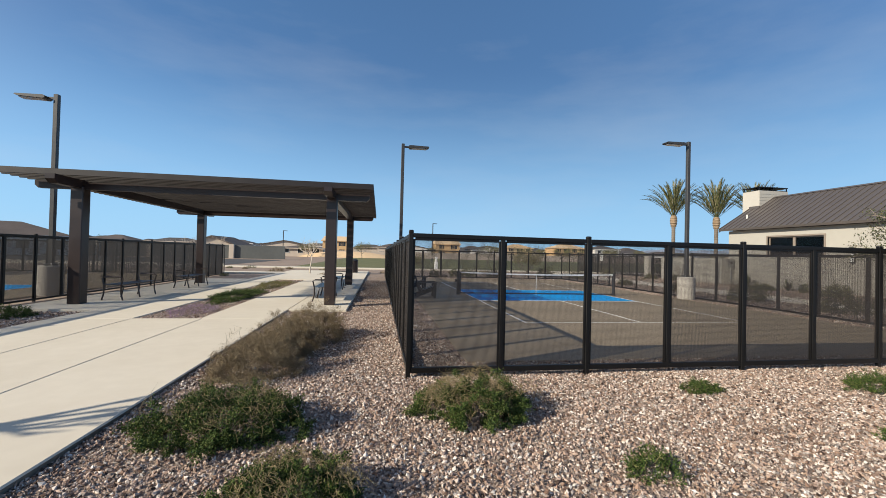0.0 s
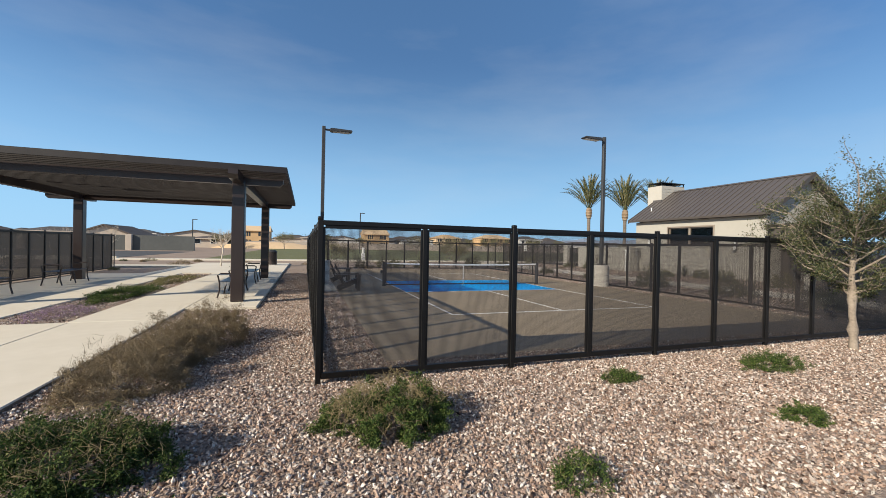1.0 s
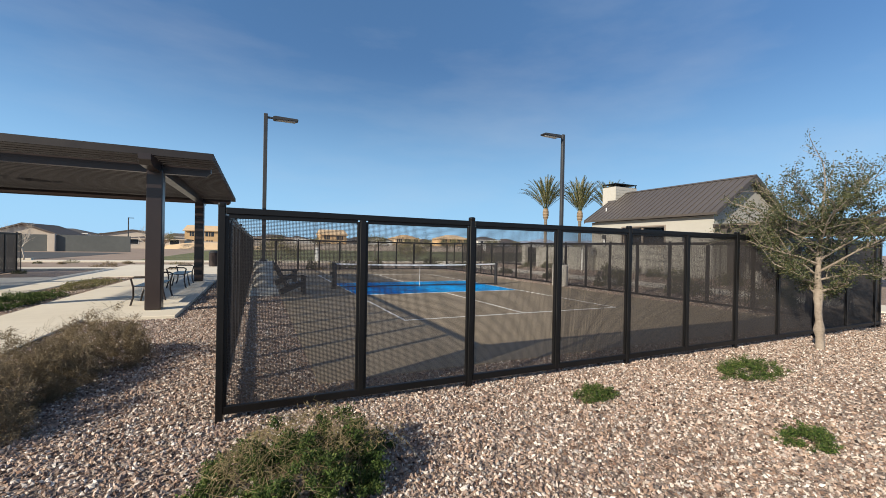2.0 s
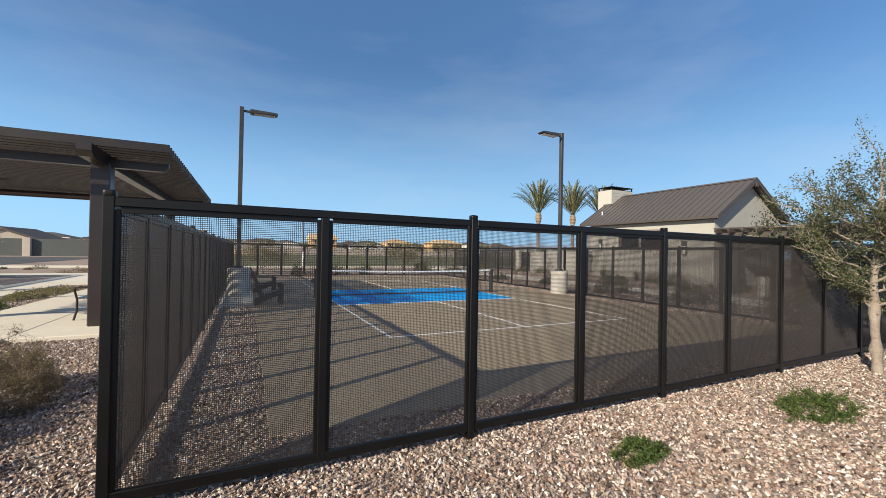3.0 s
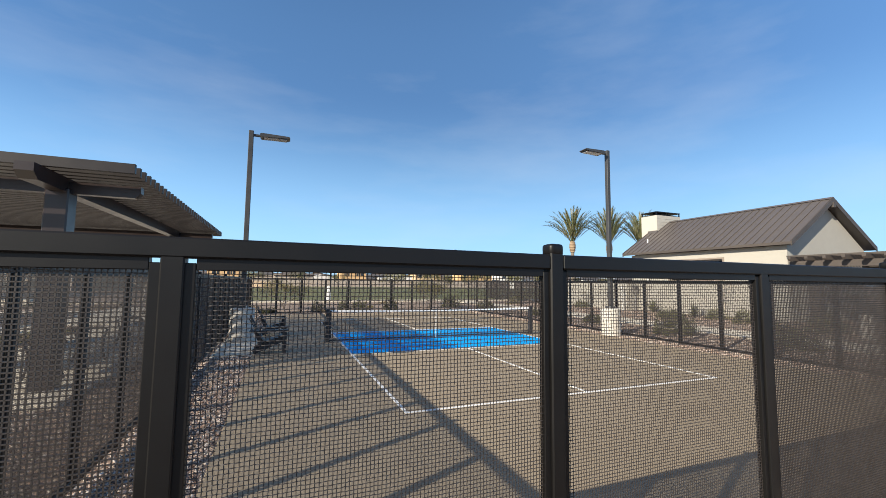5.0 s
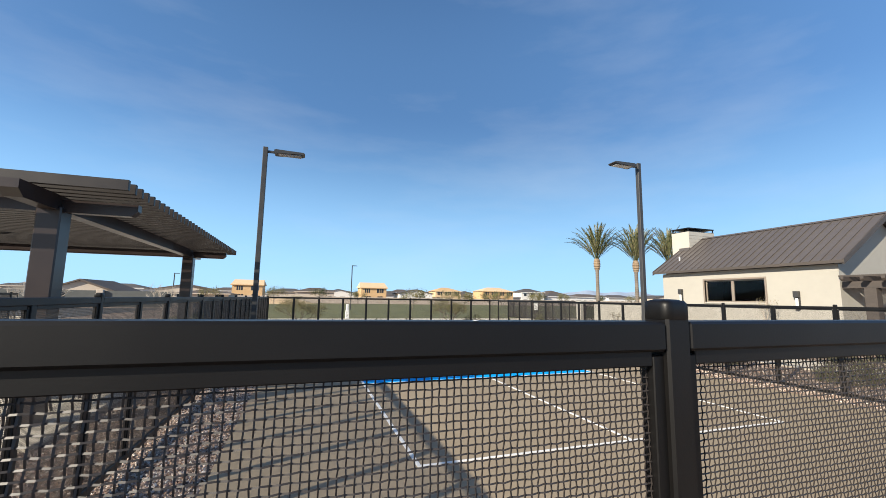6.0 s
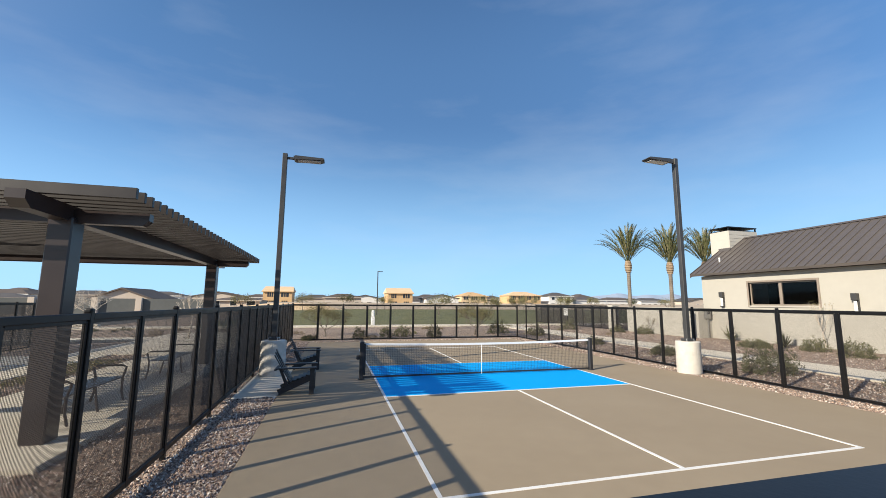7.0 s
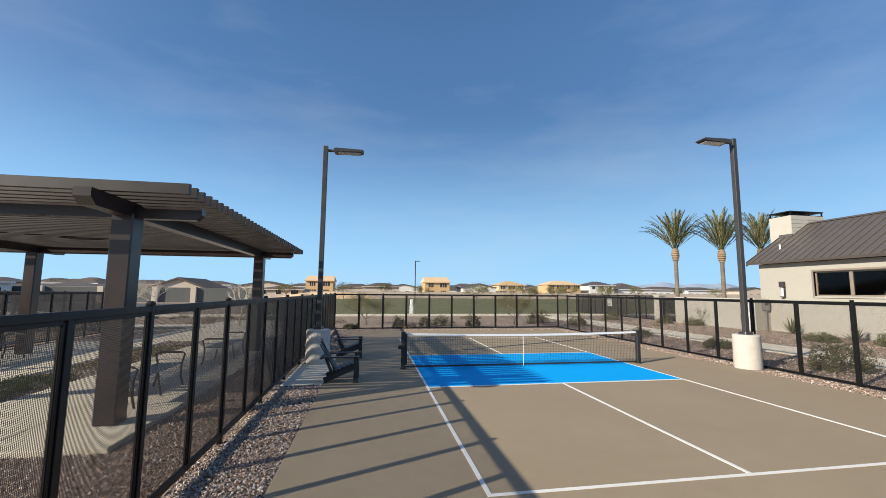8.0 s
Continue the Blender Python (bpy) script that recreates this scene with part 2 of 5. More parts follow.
FROND = palette_mat("palm frond", [(0.060, 0.070, 0.026), (0.105, 0.115, 0.046), (0.165, 0.165, 0.080), (0.30, 0.255, 0.155)], 0.55, 0.2)
FLOWER = palette_mat("violet groundcover", [(0.36, 0.23, 0.36), (0.50, 0.36, 0.50), (0.10, 0.10, 0.05), (0.34, 0.24, 0.30), (0.20, 0.16, 0.11)], 0.8, 0.2)
# Dark tones stand in for shade on the slab's side.
EDGE = mat("concrete edge with painted shade", (0.10, 0.085, 0.068), (0.22, 0.19, 0.15), 14, 0.95, 0.6, fine=60, depth=0.006)
STRAW = palette_mat("straw twigs", [(0.16, 0.12, 0.062), (0.30, 0.23, 0.125), (0.15, 0.13, 0.05)], 0.8)


# ---------------------------------------------------------------- mesh helpers
class Geo:
    """Vertices and faces of one mesh, gathered piece by piece."""

    def __init__(self):
        self.v, self.f = [], []

    def add(self, verts, faces, m=None):
        o = len(self.v)
        self.v += [tuple(m @ Vector(p)) for p in verts] if m is not None else [tuple(p) for p in verts]
        self.f += [tuple(i + o for i in face) for face in faces]
        return self

    def box(self, x0, x1, y0, y1, z0, z1, c=0.0, m=None):
        """A box; c: the width of its bevelled edges."""
        if c <= 0:
            v = [(x, y, z) for z in (z0, z1) for y in (y0, y1) for x in (x0, x1)]
            f = [(0, 2, 3, 1), (4, 5, 7, 6), (0, 1, 5, 4), (1, 3, 7, 5), (3, 2, 6, 7), (2, 0, 4, 6)]
            return self.add(v, f, m)
        lo, hi = (x0, y0, z0), (x1, y1, z1)
        v, index = [], {}
        for corner in range(8):
            s = [(corner >> a) & 1 for a in range(3)]
            p = [hi[a] if s[a] else lo[a] for a in range(3)]
            for axis in range(3):
                q = [p[a] if a == axis else p[a] + (-c if s[a] else c) for a in range(3)]
                index[(corner, axis)] = len(v)
                v.append(q)
        f = []
        for axis in range(3):
            a, b = [k for k in range(3) if k != axis]
            for side in (0, 1):
                ring = [(side << axis) | (i << a) | (j << b) for i, j in ((0, 0), (1, 0), (1, 1), (0, 1))]
                f.append([index[(k, axis)] for k in ring])
            for i in (0, 1):
                for j in (0, 1):
                    k0 = (i << a) | (j << b)
                    k1 = k0 | (1 << axis)
                    f.append([index[(k0, a)], index[(k0, b)], index[(k1, b)], index[(k1, a)]])
        for corner in range(8):
            f.append([index[(corner, axis)] for axis in range(3)])
        middle = Vector([(lo[k] + hi[k]) / 2 for k in range(3)])
        out = []
        for face in f:
            p = [Vector(v[i]) for i in face]
            n = (p[1] - p[0]).cross(p[2] - p[0])
            out.append(face if n.dot(sum(p, Vector()) / len(p) - middle) > 0 else face[::-1])
        return self.add(v, out, m)

    def tube(self, pts, radii, n=6, cap=True):
        """A round bar along pts with a radius at each point."""
        rings = []
        base = len(self.v)
        pts = [Vector(p) for p in pts]
        for i, p in enumerate(pts):
            d = (pts[min(i + 1, len(pts) - 1)] - pts[max(i - 1, 0)]).normalized()
            side = d.cross(Vector((0, 0, 1)) if abs(d.z) < 0.9 else Vector((1, 0, 0))).normalized()
            up = side.cross(d)
            for k in range(n):
                a = 2 * math.pi * k / n
                self.v.append(tuple(p + radii[i] * (math.cos(a) * side + math.sin(a) * up)))
        for i in range(len(pts) - 1):
            for k in range(n):
                a, b = base + i * n + k, base + i * n + (k + 1) % n
                self.f.append((a, a + n, b + n, b))
        if cap:
            self.f.append(tuple(base + k for k in range(n)))
            self.f.append(tuple(base + (len(pts) - 1) * n + k for k in reversed(range(n))))
        return self

    def lathe(self, profile, n=24, m=None):
        """A turned body from (radius, height) pairs."""
        v = [(r * math.cos(2 * math.pi * k / n), r * math.sin(2 * math.pi * k / n), z) for r, z in profile for k in range(n)]
        f = [(i * n + k, i * n + (k + 1) % n, (i + 1) * n + (k + 1) % n, (i + 1) * n + k) for i in range(len(profile) - 1) for k in range(n)]
        f.append(tuple(reversed(range(n))))
        f.append(tuple((len(profile) - 1) * n + k for k in range(n)))
        return self.add(v, f, m)

    def prism(self, outline, y0, y1, m=None):
        """An outline in x and z, drawn out along y."""
        k = len(outline)
        v = [(x, y0, z) for x, z in outline] + [(x, y1, z) for x, z in outline]
        f = [tuple(range(k)), tuple(range(2 * k - 1, k - 1, -1))] + [(i, i + k, (i + 1) % k + k, (i + 1) % k) for i in range(k)]
        return self.add(v, f, m)

    def mesh(self, name, smooth=False):
        me = bpy.data.meshes.new(name)
        me.from_pydata(self.v, [], self.f)
        if smooth:
            me.polygons.foreach_set("use_smooth", [True] * len(me.polygons))
        me.update()
        return me


def arrays_mesh(name, verts, faces):
    """A mesh of triangles or quads from numpy arrays."""
    me = bpy.data.meshes.new(name)
    k = faces.shape[1]
    me.vertices.add(len(verts))
    me.vertices.foreach_set("co", np.asarray(verts, dtype=np.float32).ravel())
    me.loops.add(faces.size)
    me.loops.foreach_set("vertex_index", np.asarray(faces, dtype=np.int32).ravel())
    me.polygons.add(len(faces))
    me.polygons.foreach_set("loop_start", np.arange(0, faces.size, k, dtype=np.int32))
    me.update(calc_edges=True)
    me.shade_flat()
    return me


def part(name, geo, material, parent=None, label="", place=None, smooth=False):
    """One mesh object, under a thing or a part."""
    me = geo if isinstance(geo, bpy.types.Mesh) else geo.mesh(name, smooth)
    if not me.materials:
        me.materials.append(material)
    ob = new(name, me)
    if parent is not None:
        ob.parent = parent
    if place is not None:
        ob.matrix_basis = place
    return tagged(ob, label)


def thing(name, label, category, at=(0, 0, 0), rz=0.0, group="", kind=""):
    ob = new(name)
    ob.empty_display_size = 0.2
    ob.matrix_basis = pose(*at, 0, 0, rz)
    return tagged(ob, label, category, group, kind)


def structure(name, geo, material, label, category, smooth=False):
    return tagged(part(name, geo, material, smooth=smooth), label, category, kind="structure")


# ---------------------------------------------------------------- ground
g = Geo()
g.add([(-3000, -3000, -0.03), (3000, -3000, -0.03), (3000, 3000, -0.03), (-3000, 3000, -0.03)], [(0, 1, 2, 3)])
structure("ground", g, DIRT, "brown desert soil reaching the horizon", "ground")
g = Geo()
g.add([(-12, -14, -0.012), (24, -14, -0.012), (24, 30, -0.012), (9.6, 30, -0.012), (9.6, 18.2, -0.012), (-12, 18.2, -0.012)], [(0, 1, 2, 3, 4, 5)])
structure("gravel_bed", g, GRAVELBED, "crushed pinkish granite gravel bed round the court", "gravel")

# court slab with its coloured coating
court = structure("court_floor", Geo().box(-2.2, 8.7, -3.35, 17.0, -0.15, 0.0, 0.01), COURT, "taupe coated pickleball court slab", "court")
part("kitchen_panel", Geo().box(0, 6.096, 4.572, 8.839, -0.05, 0.003), BLUE, court, "bright blue coated non-volley zone")
for x0, x1, y0, y1 in ((-0.025, 6.121, -0.025, 0.025), (-0.025, 6.121, 13.386, 13.436), (-0.025, 0.025, 0.025, 13.386), (6.071, 6.121, 0.025, 13.386),
                       (0.025, 6.071, 4.547, 4.597), (0.025, 6.071, 8.814, 8.864), (3.023, 3.073, 0.025, 4.547), (3.023, 3.073, 8.864, 13.386)):
    part("line", Geo().box(x0, x1, y0, y1, -0.04, 0.006), LINE, court, "white painted court line")
structure("pavement", Geo().box(-3.08, -2.204, 5.15, 9.3, -0.1, 0.004, 0.01), CONCRETE, "light concrete pad beside the court", "pavement")

# ---------------------------------------------------------------- fences
FENCE_H = 1.86


def wires_flat(w, h, pitch=0.0127, r=0.0015):
    """Straight crossing wires of a woven screen, w wide and h high, in x and z."""
    g = Geo()
    nx, nz = round(w / pitch), round(h / pitch)
    for i in range(nx):
        x = (i + 0.5) * w / nx
        g.add([(x - r, -r, 0), (x + r, -r, 0), (x + r, r, 0), (x - r, r, 0), (x - r, -r, h), (x + r, -r, h), (x + r, r, h), (x - r, r, h)],
              [(0, 1, 5, 4), (1, 2, 6, 5), (2, 3, 7, 6), (3, 0, 4, 7)])
    for i in range(nz):
        z = (i + 0.5) * h / nz
        g.add([(0, -r, z - r), (0, r, z - r), (0, r, z + r), (0, -r, z + r), (w, -r, z - r), (w, r, z - r), (w, r, z + r), (w, -r, z + r)],
              [(0, 1, 5, 4), (1, 2, 6, 5), (2, 3, 7, 6), (3, 0, 4, 7)])
    return g.mesh("screen")


def wires_woven(w, h, pitch=0.0127, r=0.0015, seed=3):
    """Wires that pass over and under each other, a little uneven."""
    rng = np.random.default_rng(seed)
    nx, nz = round(w / pitch), round(h / pitch)
    verts, faces = [], []
    count = 0
    for fam in (0, 1):
        n_w, n_p, length, across = (nx, nz, h, w) if fam == 0 else (nz, nx, w, h)
        for i in range(n_w):
            c = (i + 0.5) * across / n_w
            s = np.concatenate(([0.0], (np.arange(n_p) + 0.5) * length / n_p, [length]))
            k = np.arange(len(s))
            depth = 0.0013 * np.where((k + i + fam) % 2 == 0, 1.0, -1.0)
            depth[0] = depth[-1] = 0
            wob = rng.normal(0, 0.00042, len(s)) + 0.0006 * np.sin(s * 7 + 0.4 * i)
            for a in range(3):
                da, db = r * math.cos(2.1 * a), r * math.sin(2.1 * a)
                col = np.stack((c + wob + da, depth + db, s), 1) if fam == 0 else np.stack((s, depth + db, c + wob + da), 1)
                verts.append(col)
            m = len(s)
            j = np.arange(m - 1)
            for a in range(3):
                p, q = count + a * m + j, count + ((a + 1) % 3) * m + j
                faces.append(np.stack((p, p + 1, q + 1, q), 1))
            count += 3 * m
    return arrays_mesh("screen", np.concatenate(verts), np.concatenate(faces))


POST_MESH = Geo().box(-0.029, 0.029, -0.029, 0.029, -0.12, FENCE_H + 0.015, 0.005).mesh("post")


def cap_mesh():
    """A pressed cap with rounded corners and a domed top."""
    g = Geo()
    n = 24
    rings = [(0.0295, 0.003), (0.0308, 0.005), (0.0308, 0.030), (0.0298, 0.035), (0.0265, 0.0395), (0.016, 0.0425), (0.001, 0.0432)]
    for r, z in rings:
        for k in range(n):
            a = 2 * math.pi * (k + 0.5) / n
            c, s = math.cos(a), math.sin(a)
            q = (abs(c) ** 7 + abs(s) ** 7) ** (-1 / 7)
            g.v.append((r * c * q, r * s * q, FENCE_H + z))
    for i in range(len(rings) - 1):
        for k in range(n):
            g.f.append((i * n + k, i * n + (k + 1) % n, (i + 1) * n + (k + 1) % n, (i + 1) * n + k))
    return g.mesh("post_cap", True)


CAP_MESH = cap_mesh()
SCREENS = {}


def fence(label, origin, rz, bay, n, caps_from=0, last=True, woven=(), tail=0.0, wire=0.00165, lift=0.0, rise=0.0):
    """A screen fence of n bays along its own x. Every second bay ends at a capped post; a stile halves each panel.
    rise: how far the first post and the end of its rail stand above the rest."""
    root = thing("fence", label, "fence", origin, rz)
    for i in range(n + 1):
        x = i * bay
        if i == n and not last:
            break
        if (i - caps_from) % 2 == 0 or i == n:
            p = part("post", POST_MESH, BRONZE, root, "", pose(x, 0, rise if i == 0 else 0))
            part("post_cap", CAP_MESH, BRONZE, p)
        else:
            part("stile", Geo().box(-0.028, 0.028, -0.026, 0.026, 0.07, FENCE_H - 0.045, 0.004), BRONZE, root, "", pose(x, 0, 0))
    if tail:
        x0, x1 = n * bay + 0.0295, n * bay + tail
        part("top_rail", Geo().box(x0, x1, -0.028, 0.028, FENCE_H - 0.062, FENCE_H, 0.006), BRONZE, root)
        part("bottom_rail", Geo().box(x0, x1, -0.024, 0.024, 0.012 + lift, 0.068 + lift * 1.3, 0.005), BRONZE, root)
        tagged(part("screen", wires_flat(tail - 0.06, FENCE_H - 0.15, r=wire), MESHWIRE, root, "", pose(n * bay + 0.045, 0, 0.076)), kind="stuff")
    i = 0
    while i < n:
        k = min(n, i + 2 if (i - caps_from) % 2 == 0 else i + 1)
        x0, x1 = i * bay + 0.0295, k * bay - 0.0295
        tilt = math.degrees(math.atan2(rise, x1 - x0)) if i == 0 else 0.0
        part("top_rail", Geo().box(x0 - x1, 0, -0.028, 0.028, -0.056, 0, 0.005), BRONZE, root, "", pose(x1, 0, FENCE_H, 0, tilt, 0))
        part("bottom_rail", Geo().box(x0, x1, -0.024, 0.024, 0.012 + lift, 0.068 + lift * 1.3, 0.005), BRONZE, root)
        i = k
    for i in range(n):
        w, h = bay - 0.1, FENCE_H - 0.15
        key = (round(bay, 4), i in woven, wire)
        if key not in SCREENS:
            SCREENS[key] = wires_woven(w, h, r=0.0016) if i in woven else wires_flat(w, h, 0.0127 if wire < 0.0018 else 0.015, wire)
        s = part("screen", SCREENS[key], MESHWIRE, root, "", pose(i * bay + 0.05, 0, 0.076))
        tagged(s, kind="stuff")
        if "edge" not in SCREENS:
            SCREENS["edge"] = Geo().box(-0.022, 0.007, -0.016, 0.016, -0.006, h + 0.01, 0.002).mesh("edge_channel")
        part("edge_channel", SCREENS["edge"], BRONZE, s, "", pose(-0.003, 0, 0))
        part("edge_channel", SCREENS["edge"], BRONZE, s, "", pose(w + 0.003, 0, 0, 0, 0, 180))
        part("head_channel", Geo().box(0.0045, w - 0.0045, -0.015, 0.015, h - 0.010, h + 0.028, 0.002), BRONZE, s)
    return root


X0, Y0, BX, BY = -3.13, -4.04, 1.2395, 1.235
XR, YF = 9.5, 18.12
fence("dark bronze wire-screen fence on the gravel before the court", (X0, Y0, 0), 0, BX, 10, woven=(1, 2), tail=XR - X0 - 10 * BX, rise=0.010, lift=0.045)
fence("dark bronze wire-screen fence between court and picnic pavilion", (X0, Y0 + 0.002, 0), 90, 0.985, 22, lift=0.058, wire=0.00105)
fence("dark bronze wire-screen fence at the far end of the court", (X0, YF + 0.002, 0), 0, (XR - X0) / 10, 10, wire=0.0008)
fence("dark bronze wire-screen fence beside the clubhouse walk", (XR, Y0 + 0.002, 0), 90, BY, 17, tail=YF - Y0 - 17 * BY, wire=0.00075)
XL = -13.2
fence("dark bronze wire-screen fence round the neighbouring court", (XL, Y0, 0), 90, 0.985, 22, wire=0.0020)
fence("dark bronze wire-screen fence at the end of the neighbouring court", (XL - 10 * BX, YF + 0.002, 0), 0, BX, 10, last=False, wire=0.0020)
fence("dark bronze wire-screen fence before the neighbouring court", (XL - 10 * BX, Y0 - 0.002, 0), 0, BX, 10, last=False, wire=0.0020)
fence("dark bronze wire-screen fence on the far side of the neighbouring court", (XL - 10 * BX - 0.002, Y0, 0), 90, 0.985, 22, wire=0.0020)
chip = thing("paint_chip", "small white paint chip on the fence rail", "mark", (-1.07, Y0 - 0.012, FENCE_H + 0.0018))
part("chip", Geo().add([(-0.004, -0.012, 0.0008), (0.002, -0.014, 0.0008), (0.006, 0.012, 0.0008), (0.001, 0.013, 0.0008), (-0.001, 0.002, 0.0016)], [(0, 1, 4), (1, 2, 4), (2, 3, 4), (3, 0, 4)]), WHITE, chip)
notice = thing("notice_board", "small white notice fixed to the wire fence", "sign", (XR + 0.05, 12.95, 1.42))
part("board", Geo().box(-0.008, 0.008, -0.16, 0.16, 0, 0.36, 0.002), WHITE, notice)
for k in range(5):
    part("text_bar", Geo().box(-0.0105, -0.0075, -0.11, 0.11 - 0.03 * (k % 2), 0.28 - 0.055 * k, 0.295 - 0.055 * k), POLE, notice, "grey line of unreadable writing")

# neighbouring court
ncourt = structure("neighbour_court_floor", Geo().box(-24.9, -14.1, -3.35, 17.0, -0.15, 0.0, 0.01), COURT, "taupe coated slab of the neighbouring court", "court")
part("kitchen_panel", Geo().box(-22.3, -16.2, 4.572, 8.839, -0.05, 0.003), BLUE, ncourt, "bright blue coated non-volley zone")
for x0, x1, y0, y1 in ((-22.325, -16.175, -0.025, 0.025), (-22.325, -22.275, 0.025, 13.4), (-16.225, -16.175, 0.025, 13.4), (-22.275, -16.225, 4.547, 4.597), (-22.275, -16.225, 8.814, 8.864)):
    part("line", Geo().box(x0, x1, y0, y1, -0.04, 0.006), LINE, ncourt, "white painted court line")


# ---------------------------------------------------------------- court lamps
def court_lamp(at, rz, height, tall):
    root = thing("court_lamp", "tall dark grey square light pole standing on a round concrete pedestal", "street lamp", at, rz, "court light poles")
    part("pedestal", Geo().lathe([(0.325, -0.1), (0.33, 0.02), (0.33, tall - 0.025), (0.305, tall)], 36), PEDESTAL, root, "pale concrete cylinder")
    part("form_seam", Geo().box(-0.012, 0.012, -0.3335, -0.32, 0.0, tall - 0.03, 0.002), PEDESTAL, root)
    for a in (40, 130, 220, 310):
        part("anchor_bolt", Geo().lathe([(0.016, tall), (0.016, tall + 0.05), (0.010, tall + 0.075)], 8, pose(0.16 * math.cos(radians(a)), 0.16 * math.sin(radians(a)), 0)), GREYMETAL, root, "galvanised anchor bolt")
    part("base_cover", Geo().box(-0.13, 0.13, -0.13, 0.13, tall - 0.002, tall + 0.07, 0.015), POLE, root)
    part("pole", Geo().box(-0.066, 0.066, -0.066, 0.066, tall + 0.05, height, 0.01), POLE, root)
    part("arm", Geo().box(0.06, 0.27, -0.03, 0.03, height - 0.16, height - 0.09, 0.01), POLE, root)
    head = part("luminaire", Geo().prism([(0.25, height - 0.165), (0.30, height - 0.185), (1.02, height - 0.155), (1.10, height - 0.125), (1.07, height - 0.09), (0.30, height - 0.075), (0.24, height - 0.10)], -0.17, 0.17), POLE, root)
    for k in range(7):
        part("cooling_fin", Geo().box(0.33 + k * 0.05, 0.345 + k * 0.05, -0.13, 0.13, height - 0.085, height - 0.066, 0.002), POLE, head)
    part("lens", Geo().box(0.36, 1.0, -0.12, 0.12, height - 0.19, height - 0.166, 0.004, pose(0, 0, 0)), LENS, head, "frosted lamp lens")
    part("handhole_cover", Geo().box(-0.07, 0.07, -0.0745, -0.064, tall + 0.35, tall + 0.55, 0.004), POLE, root)
    return root


court_lamp((-2.66, 7.85, 0), 0, 6.25, 0.93)
court_lamp((9.08, 5.68, 0), 180, 6.53, 0.90)
court_lamp((-13.97, 5.5, 0), 180, 6.46, 0.93)


# ---------------------------------------------------------------- net
def court_net():
    root = thing("court_net", "pickleball net with white top tape strung between black posts", "net", (3.048, 6.706, 0))
    half = 3.408
    for s in (-1, 1):
        post = part("net_post", Geo().box(-0.055, 0.055, -0.055, 0.055, -0.05, 0.945, 0.014), BLACKPLASTIC, root, "", pose(s * half, 0, 0))
        part("foot_collar", Geo().lathe([(0.09, 0.0), (0.09, 0.02), (0.07, 0.035)], 16), BLACKPLASTIC, post)
    part("ratchet_plate", Geo().box(-half + 0.05, -half + 0.10, -0.045, 0.045, 0.10, 0.90, 0.01), BLACKPLASTIC, root, "black channel beside the post")
    part("winder", Geo().box(-half - 0.14, -half - 0.047, -0.045, 0.045, 0.50, 0.62, 0.02), BLACKPLASTIC, root, "net crank on the post")

    def top(x):
        return 0.865 + 0.05 * (x / half) ** 2

    tape, low, cord = Geo(), Geo(), Geo()
    n = 24
    for i in range(n + 1):
        x = -half + 0.04 + i * (2 * half - 0.08) / n
        tape.v += [(x, -0.006, top(x) - 0.055), (x, -0.006, top(x)), (x, 0.006, top(x)), (x, 0.006, top(x) - 0.055)]
    for i in range(n):
        for k in range(4):
            a, b = 4 * i + k, 4 * i + (k + 1) % 4
            tape.f.append((b, a, a + 4, b + 4))
    low.box(-half + 0.04, half - 0.04, -0.006, 0.006, 0.03, 0.075, 0.002)
    r = 0.0017
    nx = 145
    for i in range(nx):
        x = -half + 0.05 + i * (2 * half - 0.1) / (nx - 1)
        cord.box(x - r, x + r, -r, r, 0.07, top(x) - 0.05)
    for k in range(16):
        z = 0.1 + k * 0.045
        cord.box(-half + 0.05, half - 0.05, -r, r, z - r, z + r)
    part("top_tape", tape, TAPE, root, "white vinyl headband")
    part("bottom_band", low, BLACKPLASTIC, root, "black hem along the bottom")
    tagged(part("netting", cord, NETBLACK, root, "black knotted netting"), kind="stuff")
    part("centre_strap", Geo().box(-0.102, -0.092, -0.009, 0.009, 0.01, top(0) - 0.005, 0.002), TAPE, root, "white centre strap")
    return root


court_net()


# ---------------------------------------------------------------- pavilion
def pavilion():
    root = thing("pavilion", "brown metal picnic pavilion with a lattice roof on four square columns", "pavilion")
    xs, ys = (-11.40, -4.92), (2.75, 10.15)
    col = Geo().box(-0.15, 0.15, -0.15, 0.15, 0.0, 3.09, 0.018).mesh("column")
    for x in xs:
        for y in ys:
            part("column", col, PAVPAINT, root, "", pose(x, y, 0.06))
    for x in xs:
        part("long_beam", Geo().prism([(1.72, 3.2), (1.84, 3.1), (11.16, 3.1), (11.28, 3.2), (11.28, 3.32), (1.72, 3.32)], -0.105, 0.105, Matrix(((0, -1, 0, x), (1, 0, 0, 0), (0, 0, 1, 0), (0, 0, 0, 1)))), PAVPAINT, root)
    for y in ys:
        part("cross_beam", Geo().prism([(-12.42, 3.16), (-12.34, 3.08), (-3.94, 3.08), (-3.86, 3.16), (-3.86, 3.27), (-12.42, 3.27)], y - 0.07, y + 0.07), PAVPAINT, root)
    slat = Geo().box(-4.52, 4.52, -0.032, 0.032, 0.0, 0.152, 0.005).mesh("roof_slat")
    n = 38
    for i in range(n):
        part("roof_slat", slat, LATTICE, root, "", pose(-8.26, 1.95 + i * (11.25 - 1.95) / (n - 1), 3.322))
    return root


pavilion()

# ---------------------------------------------------------------- walks
Z = 0.06


def slab(x0, x1, y0, y1, label="light broom-finished concrete walk"):
    return structure("pavement", Geo().box(x0, x1, y0, y1, -0.14, Z, 0.012), CONCRETE, label, "pavement")


